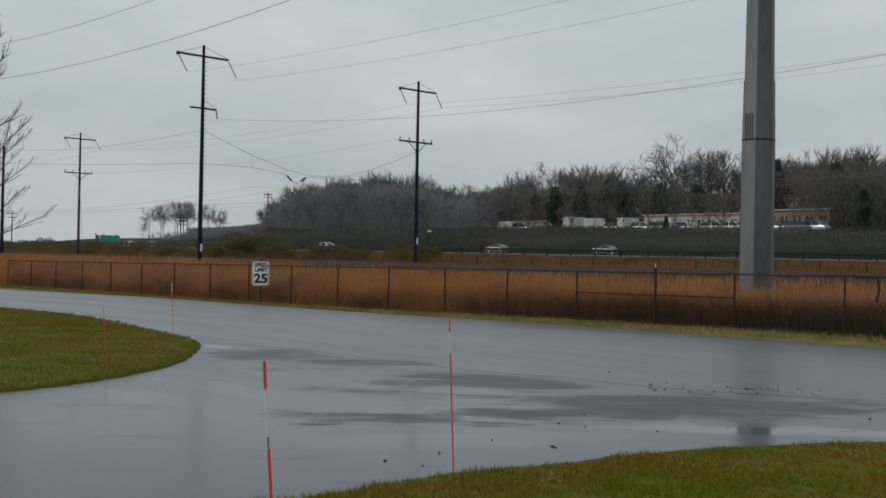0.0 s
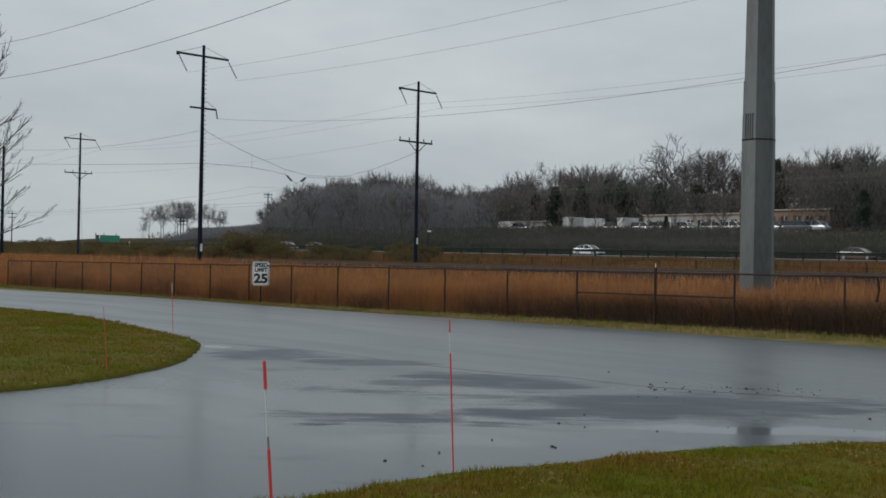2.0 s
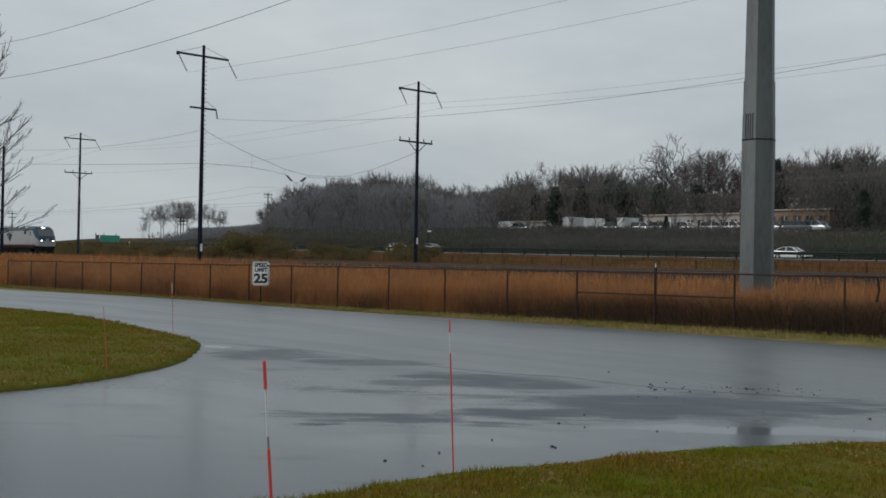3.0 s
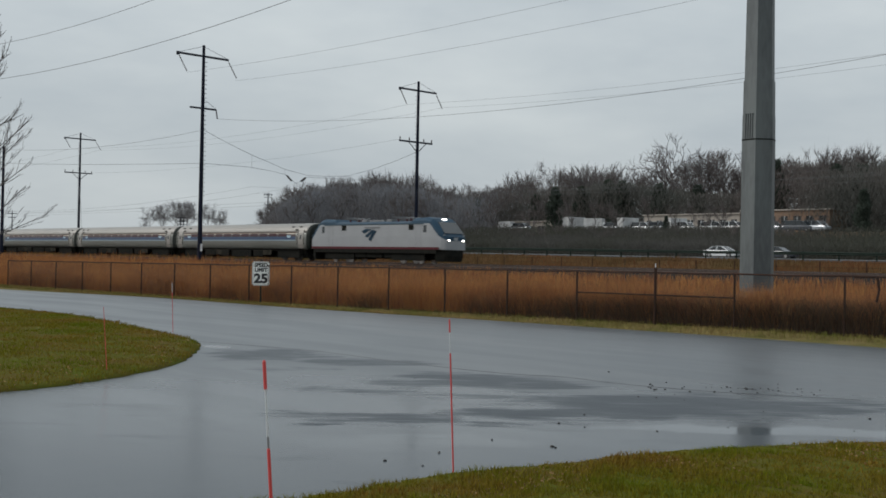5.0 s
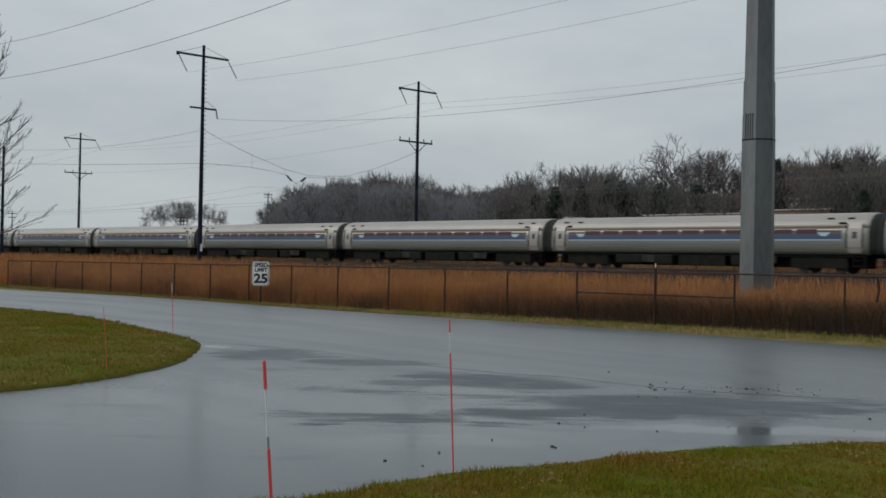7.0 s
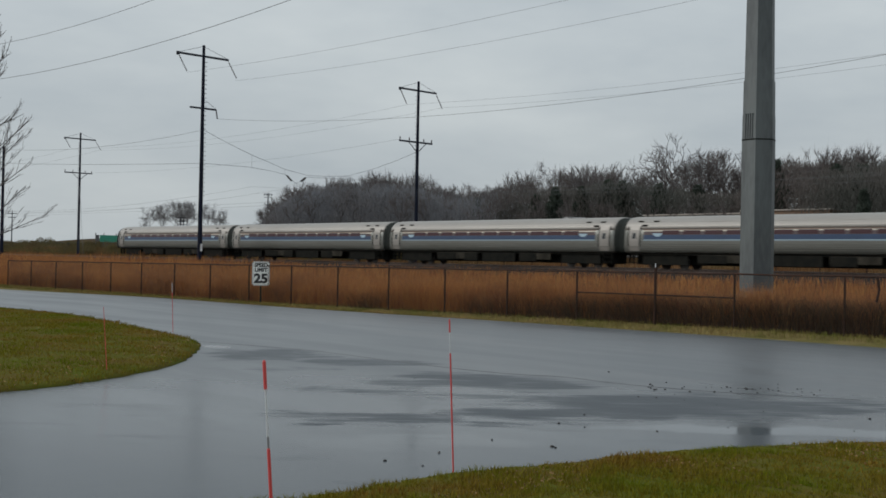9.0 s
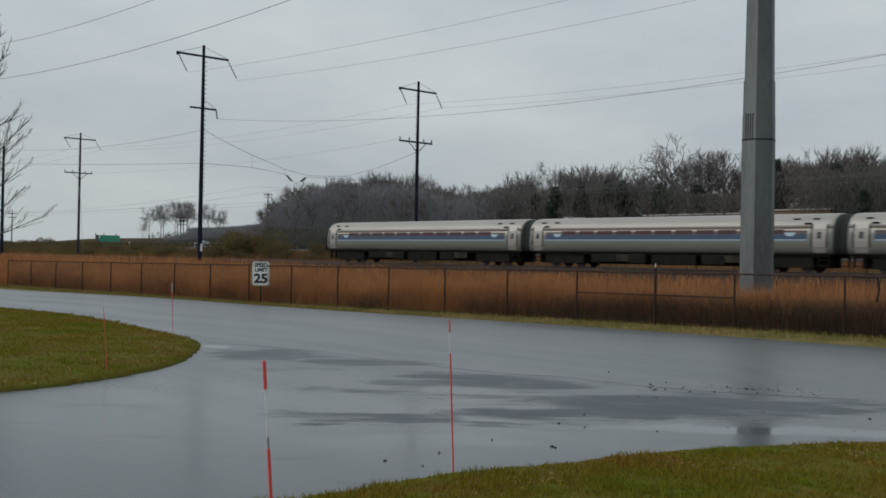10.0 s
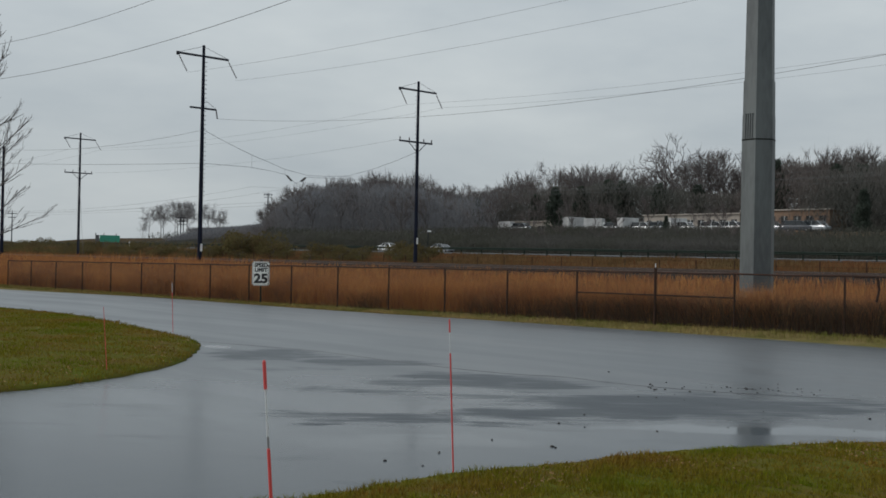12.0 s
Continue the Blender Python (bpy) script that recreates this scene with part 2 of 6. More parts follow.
M["post"] = mat("sign_post", (0.03, 0.042, 0.036), 0.8, spec=0.06, vary=0.5)
M["ballast"] = mat("ballast", (0.045, 0.039, 0.035), 0.95, vary=0.9, scale=3, spec=0.0, dark=(0.024, 0.022, 0.02), bump=1.0, bump_scale=18)
M["rail"] = mat("rail_steel", (0.11, 0.085, 0.075), 0.4, metal=0.7, vary=0.4)
M["tie"] = mat("weathered_tie", (0.05, 0.046, 0.042), 0.9, spec=0.0, vary=0.5)
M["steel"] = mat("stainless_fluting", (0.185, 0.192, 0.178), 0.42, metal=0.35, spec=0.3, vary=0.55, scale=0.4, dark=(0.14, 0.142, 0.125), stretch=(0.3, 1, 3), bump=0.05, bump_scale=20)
# side steel paled for the sky light on the roof; end doors share it
M["roof_steel"] = mat("skylit_pale_stainless", (0.295, 0.282, 0.262), 0.5, metal=0.3, vary=0.6, scale=0.5, dark=(0.24, 0.228, 0.21), stretch=(0.3, 1, 1))
M["blue_band"] = mat("coach_blue", (0.02, 0.05, 0.115), 0.4, vary=0.3, scale=1)
M["pale_line"] = mat("coach_pale_blue", (0.30, 0.42, 0.50), 0.4)
M["red_line"] = mat("coach_red", (0.24, 0.10, 0.06), 0.5)
M["maroon"] = mat("coach_maroon", (0.045, 0.022, 0.026), 0.4, vary=0.4, scale=1)
M["cream_line"] = mat("coach_cream", (0.62, 0.56, 0.46), 0.5, vary=0.3, scale=2)
M["skirt"] = mat("grimy_skirt", (0.058, 0.053, 0.043), 0.9, vary=0.9, scale=1.2, dark=(0.02, 0.019, 0.016), spec=0.03)
M["coach_glass"] = mat("coach_window", (0.05, 0.02, 0.024), 0.2, spec=0.3)
M["dark_glass"] = mat("cab_glass", (0.015, 0.02, 0.024), 0.06, spec=0.8)
M["gangway"] = mat("gangway_rubber", (0.022, 0.026, 0.024), 0.8, spec=0.1, vary=0.4, scale=3)
M["under"] = mat("underframe", (0.012, 0.013, 0.012), 0.9, vary=0.6, scale=2, dark=(0.026, 0.024, 0.02), spec=0.03)
M["dull_wheel"] = mat("dull_wheel_steel", (0.09, 0.085, 0.08), 0.6, metal=0.3, vary=0.5, scale=3)
M["wheel"] = mat("wheel_steel", (0.42, 0.41, 0.40), 0.3, metal=0.8, vary=0.5, scale=3)
M["loco_white"] = mat("loco_silver_paint", (0.275, 0.288, 0.30), 0.4, vary=0.45, scale=0.7, dark=(0.22, 0.23, 0.24), coat=0.2)
M["loco_blue"] = mat("loco_blue", (0.018, 0.052, 0.088), 0.5, vary=0.4, scale=1, spec=0.2)
M["teal"] = mat("loco_teal", (0.012, 0.04, 0.06), 0.5)
M["loco_red"] = mat("loco_red", (0.085, 0.018, 0.024), 0.6, vary=0.4, scale=1, spec=0.15)
M["loco_grey"] = mat("loco_roof_grey", (0.17, 0.18, 0.19), 0.6, vary=0.5, scale=2)
M["head"] = mat("headlight", (1.0, 0.95, 0.85), 0.3, emit=6.0)
M["tan"] = mat("tan_block_wall", (0.24, 0.155, 0.105), 0.85, vary=0.6, scale=0.6, dark=(0.17, 0.115, 0.08), bump=0.2, bump_scale=4)
M["cream"] = mat("cream_wall", (0.30, 0.27, 0.235), 0.85, vary=0.6, scale=0.5, dark=(0.36, 0.32, 0.28))
M["white"] = mat("white_paint", (0.74, 0.75, 0.76), 0.5, vary=0.3, scale=0.8)
M["truck_white"] = mat("truck_white", (0.5, 0.51, 0.51), 0.5, vary=0.6, scale=0.9, dark=(0.3, 0.3, 0.3))
M["green_sign"] = mat("green_panel", (0.04, 0.30, 0.20), 0.4, vary=0.2)
M["tyre"] = mat("tyre", (0.02, 0.02, 0.02), 0.8)
M["car_white"] = mat("car_white", (0.72, 0.73, 0.74), 0.25, coat=0.6, vary=0.1)
M["car_silver"] = mat("car_silver", (0.34, 0.36, 0.38), 0.25, metal=0.4, coat=0.6, vary=0.1)
M["car_brown"] = mat("car_brown", (0.14, 0.085, 0.07), 0.25, coat=0.6, vary=0.1)
M["car_dark"] = mat("car_dark", (0.05, 0.055, 0.065), 0.25, coat=0.6, vary=0.1)
M["tail"] = mat("tail_lamp", (0.4, 0.02, 0.02), 0.3)
M["stone"] = mat("wet_debris", (0.02, 0.018, 0.016), 0.4, vary=0.4)
M["tar"] = mat("tar_seam", (0.016, 0.016, 0.018), 0.3)


# ---- building blocks ----
def link(name, me, material, parent=None, label=""):
    me.materials.append(material)
    ob = new(name, me)
    if parent:
        ob.parent = parent
    if label:
        ob["label"] = label
    return ob


def part(name, bm, material, parent=None, label="", smooth=False):
    me = bpy.data.meshes.new(name)
    bmesh.ops.recalc_face_normals(bm, faces=bm.faces[:])
    bm.to_mesh(me)
    bm.free()
    if smooth:
        me.polygons.foreach_set("use_smooth", [True] * len(me.polygons))
    return link(name, me, material, parent, label)


def share(name, src, parent, m):
    """Another piece on the same mesh."""
    ob = new(name, src.data)
    ob.parent, ob.matrix_basis = parent, m
    return ob


def empty(name, m=None, **tags):
    ob = new(name)
    ob.empty_display_size = 0.3
    if m is not None:
        ob.matrix_basis = m
    return tagged(ob, **tags)


def big_mesh(name, V, F):
    """A mesh from arrays of vertices and equal faces."""
    V, F = np.asarray(V, np.float32), np.asarray(F, np.int32)
    me = bpy.data.meshes.new(name)
    me.vertices.add(len(V))
    me.vertices.foreach_set("co", V.ravel())
    me.loops.add(F.size)
    me.loops.foreach_set("vertex_index", F.ravel())
    me.polygons.add(len(F))
    me.polygons.foreach_set("loop_start", np.arange(0, F.size, F.shape[1], dtype=np.int32))
    me.update(calc_edges=True)
    return me


def box(bm, c, s, bevel=0.0, m=None):
    r = bmesh.ops.create_cube(bm, size=1.0, matrix=(m or Matrix.Identity(4)) @ Matrix.Translation(c) @ Matrix.Diagonal((*s, 1)))
    if bevel:
        edges = list({e for v in r["verts"] for e in v.link_edges})
        bmesh.ops.bevel(bm, geom=edges, offset=bevel, segments=2, affect="EDGES", profile=0.6)
    return bm


def rod(bm, a, b, r0, r1=None, n=8):
    a, b = Vector(a), Vector(b)
    d = b - a
    m = Matrix.Translation((a + b) / 2) @ d.to_track_quat("Z", "Y").to_matrix().to_4x4()
    bmesh.ops.create_cone(bm, cap_ends=True, segments=n, radius1=r0, radius2=r0 if r1 is None else r1, depth=d.length, matrix=m)
    return bm


def loft(bm, rings, close=True, caps=True):
    rows = [[bm.verts.new(p) for p in r] for r in rings]
    k = len(rows[0])
    for a, b in zip(rows, rows[1:]):
        for i in range(k if close else k - 1):
            bm.faces.new((a[i], a[(i + 1) % k], b[(i + 1) % k], b[i]))
    if caps and close:
        bm.faces.new(rows[0][::-1])
        bm.faces.new(rows[-1])
    return bm


def tubes(segs, n=3):
    """Tapered tubes for rows of (a, b, r0, r1): vertices and quads."""
    S = np.asarray(segs, float)
    a, b, r0, r1 = S[:, 0:3], S[:, 3:6], S[:, 6], S[:, 7]
    d = b - a
    d /= np.linalg.norm(d, axis=1, keepdims=True) + 1e-9
    h = np.where(np.abs(d[:, 2:3]) > 0.9, [[1.0, 0, 0]], [[0, 0, 1.0]])
    e = np.cross(d, h)
    e /= np.linalg.norm(e, axis=1, keepdims=True)
    f = np.cross(d, e)
    ang = np.arange(n) * 2 * np.pi / n
    ring = np.cos(ang)[None, :, None] * e[:, None] + np.sin(ang)[None, :, None] * f[:, None]
    V = np.concatenate([a[:, None] + ring * r0[:, None, None], b[:, None] + ring * r1[:, None, None]], 1)
    base = np.arange(len(S))[:, None] * 2 * n
    i = np.arange(n)
    q = np.stack([i, (i + 1) % n, n + (i + 1) % n, n + i], 1)
    F = (base[:, None] + q[None].reshape(1, n, 4)).reshape(-1, 4)
    return V.reshape(-1, 3), F


# the railway runs straight: s metres along it, p metres off the camera, z up
TURN = radians(43.07)
ALONG = Vector((-math.sin(TURN), math.cos(TURN), 0))
OFF = Vector((math.cos(TURN), math.sin(TURN), 0))
HEADING = math.degrees(math.atan2(-ALONG.y, -ALONG.x))      # towards which the train runs


def at(s, p, z=0.0):
    v = ALONG * s + OFF * p
    return Vector((v.x, v.y, z))


def smooth(x, a, b):
    t = np.clip((np.asarray(x, float) - a) / (b - a), 0, 1)
    return t * t * (3 - 2 * t)


def road_z(s):
    """The highway falls gently towards the right."""
    return 2.5 + 0.0048 * np.clip(np.asarray(s, float), -50, 200)


def height(s, p):
    """The lie of the land."""
    s, p = np.asarray(s, float), np.asarray(p, float)
    z = -0.08 + 0.24 * smooth(p, 26.8, 28.6) + 0.65 * smooth(p, 32, 56) + 0.55 * smooth(p, 57, 60)
    z = z - 0.25 * smooth(p, 81, 84) + (road_z(s) - 1.30) * smooth(p, 86, 100)
    hill = 1 - smooth(s - 0.45 * (p - 180), 235, 320)
    z = z + hill * (5.2 * smooth(p, 131, 172) + 1.6 * smooth(p, 188, 230))
    low = (1 - smooth(s - 0.45 * (p - 180), 380, 520)) * (1 - hill)
    z = z + low * 4.6 * smooth(p, 150, 192)
    z = z + 0.10 * np.sin(s * 0.21 + p * 0.33) * smooth(p, 86, 92) * (1 - smooth(p, 97, 99))
    return z


RAIL = 1.66          # top of the rails


# ---- the ground: one sheet to the horizon ----
def make_ground():
    ss = np.concatenate([[-3500, -1500, -700, -350], np.arange(-200, 420, 6.0), [450, 520, 640, 800, 1100, 1700, 2600, 3800]])
    pp = np.concatenate([[-3500, -1200, -400, -150, -60, -20, 0, 15], np.arange(22, 36, 0.7), np.arange(36, 56, 4), np.arange(56, 62, 0.6),
                         np.arange(62, 80, 3), np.arange(80, 104, 1.0), np.arange(104, 132, 4), np.arange(132, 240, 5.0), [250, 300, 400, 600, 1000, 1800, 3500]])
    S, Pg = np.meshgrid(ss, pp, indexing="ij")
    Z = height(S, Pg)
    V = S[..., None] * np.array(ALONG) + Pg[..., None] * np.array(OFF)
    V[..., 2] = Z
    k = len(pp)
    i, j = np.meshgrid(np.arange(len(ss) - 1), np.arange(k - 1), indexing="ij")
    q = (i * k + j).ravel()
    me = big_mesh("ground", V.reshape(-1, 3), np.stack([q, q + k, q + k + 1, q + 1], 1))
    ob = link("ground", me, M["ground"])
    # woodland floor past the highway, ballast on the track bed
    me.materials.append(M["litterbed"])
    me.materials.append(M["ballast"])
    me.materials.append(M["verge_soil"])
    pm = (pp[:-1] + pp[1:]) / 2
    idx = np.where((pm > 129) & (pm < 500), 1, np.where((pm > 57.5) & (pm < 82), 2, np.where((pm > 20) & (pm < 29.6), 3, 0))).astype(np.int32)
    me.polygons.foreach_set("material_index", np.tile(idx, len(ss) - 1))
    tagged(ob, "rain-soaked open ground with a brown field and railway bed", "ground", kind="structure")


make_ground()


def sheet(name, pts, z0, z1, material, **tags):
    """A slab with an outline in plan."""
    bm = bmesh.new()
    lo = [bm.verts.new((x, y, z0)) for x, y in pts]
    hi = [bm.verts.new((x, y, z1)) for x, y in pts]
    k = len(pts)
    bm.faces.new(hi)
    bm.faces.new(lo[::-1])
    for i in range(k):
        bm.faces.new((lo[i], lo[(i + 1) % k], hi[(i + 1) % k], hi[i]))
    bmesh.ops.triangulate(bm, faces=[f for f in bm.faces if len(f.verts) > 4])
    return tagged(part(name, bm, material), kind="structure", **tags)


def curve_pts(ctrl, n=8):
    """A smooth line through points of the plan."""
    out = []
    P = [Vector(c) for c in ctrl]
    for i in range(len(P) - 1):
        a, b, c, d = P[max(i - 1, 0)], P[i], P[i + 1], P[min(i + 2, len(P) - 1)]
        for k in range(n):
            t = k / n
            out.append(0.5 * ((2 * b) + (c - a) * t + (2 * a - 5 * b + 4 * c - d) * t * t + (3 * b - a - 3 * c + d) * t ** 3))
    return [(v.x, v.y) for v in out + [P[-1]]]


FAR_EDGE = curve_pts([(55, -16), (30, 9.5), (20, 20), (11.6, 28.4), (8.1, 31.5), (4.0, 35.35), (0.05, 38.8), (-4.9, 43.0), (-8.85, 47.0), (-13.5, 51.6), (-18.5, 55.3), (-24, 59.2), (-45, 77), (-95, 123)])
road = sheet("road", FAR_EDGE + [(-120, 110), (-60, 20), (-40, -40), (60, -40)], -0.3, 0.0, M["road"],
             label="wet grey asphalt road junction with standing rainwater", category="road")

NEAR_EDGE = curve_pts([(-6.5, 3.0), (-4.2, 6.1), (-2.4, 8.35), (-1.04, 9.32), (-0.39, 9.98), (0.45, 10.6), (1.26, 11.05), (1.85, 11.48), (3.0, 12.08), (4.05, 12.45), (5.3, 12.78), (8.5, 13.3), (13, 13.6), (19, 12.9)])
ISLAND = curve_pts([(-27, 46.5), (-20, 42), (-15.6, 38.6), (-11.5, 34.7), (-7.9, 29.4), (-6.38, 27.0), (-5.6, 25.2), (-5.24, 23.4), (-4.98, 21.0), (-5.25, 18.4), (-6.4, 15.9), (-9.5, 12.8), (-16, 9.5), (-27, 6)])


def lawn(name, outline, rise, label):
    """A turf bed that rises gently behind a ragged edge."""
    rng = random.Random(4)
    pts = []
    for a, b in zip(outline, outline[1:] + outline[:1]):
        k = max(1, min(14, int(math.dist(a, b) / 0.35)))
        for i in range(k):
            pts.append((a[0] + (b[0] - a[0]) * i / k + rng.uniform(-0.05, 0.05), a[1] + (b[1] - a[1]) * i / k + rng.uniform(-0.05, 0.05)))
    c = Vector((sum(x for x, _ in pts) / len(pts), sum(y for _, y in pts) / len(pts)))
    bm = bmesh.new()
    rings = []
    for k, z in ((0, -0.05), (0, 0.02), (0.25, rise * 0.45), (0.9, rise * 0.8), (2.2, rise)):
        row = []
        for x, y in pts:
            v = Vector((x, y))
            d = c - v
            w = v + d * min(0.7, k / max(d.length, 0.1))
            row.append(bm.verts.new((w.x, w.y, z + rng.uniform(-0.012, 0.012) * (k > 0))))
        rings.append(row)
    for a, b in zip(rings, rings[1:]):
        for i in range(len(a)):
            bm.faces.new((a[i], a[(i + 1) % len(a)], b[(i + 1) % len(a)], b[i]))
    mid = bm.verts.new((c.x, c.y, rise * 1.02))
    for i in range(len(pts)):
        bm.faces.new((rings[-1][i], rings[-1][(i + 1) % len(pts)], mid))
    return tagged(part(name, bm, M["lawn_soil"], smooth=True), label, "lawn", kind="structure")


NEAR_LAWN = NEAR_EDGE + [(26, 10), (26, -12), (-14, -12)]
ISLAND_LAWN = ISLAND + [(-40, 8), (-40, 47)]
lawn("lawn", NEAR_LAWN, 0.07, "green lawn verge with brown fallen leaves")
lawn("lawn_island", ISLAND_LAWN, 0.16, "rounded green lawn island in the wet road")


# ---- grass, blade by blade ----
def inside(pts, x, y):
    P = np.array(pts)
    a, b = P, np.roll(P, -1, 0)
    hit = np.zeros(len(x), bool)
    for (x0, y0), (x1, y1) in zip(a, b):
        c = (y0 > y) != (y1 > y)
        with np.errstate(divide="ignore", invalid="ignore"):
            hit ^= c & (x < (x1 - x0) * (y - y0) / (y1 - y0) + x0)
    return hit


def blades(rng, X, Y, Z, hgt, wid, lean):
    """Bent blades: five vertices and three triangles each."""
    n = len(X)
    a = rng.uniform(0, 2 * np.pi, n)
    w = np.stack([np.cos(a), np.sin(a), np.zeros(n)], 1) * (wid * 0.5)[:, None]
    b = rng.uniform(0, 2 * np.pi, n)
    tip = np.stack([np.cos(b) * lean * hgt, np.sin(b) * lean * hgt, hgt], 1)
    base = np.stack([X, Y, Z - 0.02], 1)
    mid = base + tip * [0.35, 0.35, 0.58]
    V = np.stack([base - w, base + w, mid - w * 0.8, mid + w * 0.8, base + tip], 1).reshape(-1, 3)
    o = np.arange(n)[:, None, None] * 5
    F = (o + np.array([[0, 1, 3], [0, 3, 2], [2, 3, 4]])[None]).reshape(-1, 3)
    return V, F


def clumped(X, Y, cell, seed):
    """A slow random field, to make grass tufty."""
    r = np.random.default_rng(seed)
    g = r.uniform(0, 1, (64, 64))
    x, y = X / cell, Y / cell
    i, j = np.floor(x).astype(int), np.floor(y).astype(int)
    u, v = x - i, y - j
    u, v = u * u * (3 - 2 * u), v * v * (3 - 2 * v)
    G = lambda a, b: g[a % 64, b % 64]
    return (G(i, j) * (1 - u) + G(i + 1, j) * u) * (1 - v) + (G(i, j + 1) * (1 - u) + G(i + 1, j + 1) * u) * v


def lawn_grass():
    rng = np.random.default_rng(11)
    for outline, box_, n, h0, w0, rise, label in (
            (NEAR_LAWN, (-3.2, 6.5, 10.0, 14.2), 190000, 0.075, 0.008, 0.07, "short wet lawn grass of the verge"),
            (ISLAND_LAWN, (-24, 12, -4.6, 44), 260000, 0.07, 0.013, 0.16, "short wet lawn grass of the island")):
        X, Y = rng.uniform(box_[0], box_[2], n), rng.uniform(box_[1], box_[3], n)
        k = inside(outline, X, Y) & (Y > np.abs(X) * 1.9)
        X, Y = X[k], Y[k]
        tuft = clumped(X, Y, 0.5, 3) * 0.6 + clumped(X, Y, 0.13, 5) * 0.4
        h = h0 * (0.35 + 1.1 * tuft) * rng.uniform(0.6, 1.25, len(X))
        edge = np.array(outline)[:len(NEAR_EDGE) if rise < 0.1 else len(ISLAND)]
        dist = np.full(len(X), 9.0)
        for ex, ey in edge:
            dist = np.minimum(dist, np.hypot(X - ex, Y - ey))
        zb = rise * np.interp(dist, [0, 0.25, 0.9, 2.2], [0.1, 0.45, 0.8, 1.0])
        V, F = blades(rng, X, Y, zb, h, np.full(len(X), w0), rng.uniform(0.1, 0.8, len(X)))
        tagged(link("grass", big_mesh("grass", V, F), M["lawn"]), label, "grass", kind="stuff")
    # dead leaves lying in it, most along the edges
    for outline, line, n, box_, rise, big, label in (
            (NEAR_LAWN, NEAR_EDGE, 42000, (-3, 7, 9, 14), 0.07, 1.0, "brown fallen leaves lying in the lawn verge"),
            (ISLAND_LAWN, ISLAND[24:], 11000, (-16, 12, -4.5, 30), 0.16, 1.5, "brown fallen leaves along the island's edge")):
        X, Y = rng.uniform(box_[0], box_[2], n), rng.uniform(box_[1], box_[3], n)
        near = np.full(n, 9.0)
        for ex, ey in line:
            near = np.minimum(near, np.hypot(X - ex, Y - ey))
        k = inside(outline, X, Y) & (rng.uniform(0, 1, n) < 0.55 * np.exp(-((near - 0.55) / 0.5) ** 2) + 0.04) & (clumped(X, Y, 0.9, 9) > 0.38)
        X, Y, near = X[k], Y[k], near[k]
        z = 0.015 + rise * np.interp(near, [0, 0.25, 0.9, 2.2], [0.1, 0.6, 0.95, 1.1])
        V, F = blades(rng, X, Y, z, rng.uniform(0.006, 0.014, len(X)) * big, rng.uniform(0.012, 0.03, len(X)) * big, np.full(len(X), 2.6))
        tagged(link("fallen_leaves", big_mesh("fallen_leaves", V, F), M["litter"]), label, "leaves", kind="stuff")


lawn_grass()

# the fence line: from its first post near the gate, running off beside the road
FENCE_DIR = Vector((-math.sin(radians(46.1)), math.cos(radians(46.1)), 0))
FENCE_IN = Vector((math.cos(radians(46.1)), math.sin(radians(46.1)), 0))
FENCE_0 = Vector((6.69, 34.3, 0))


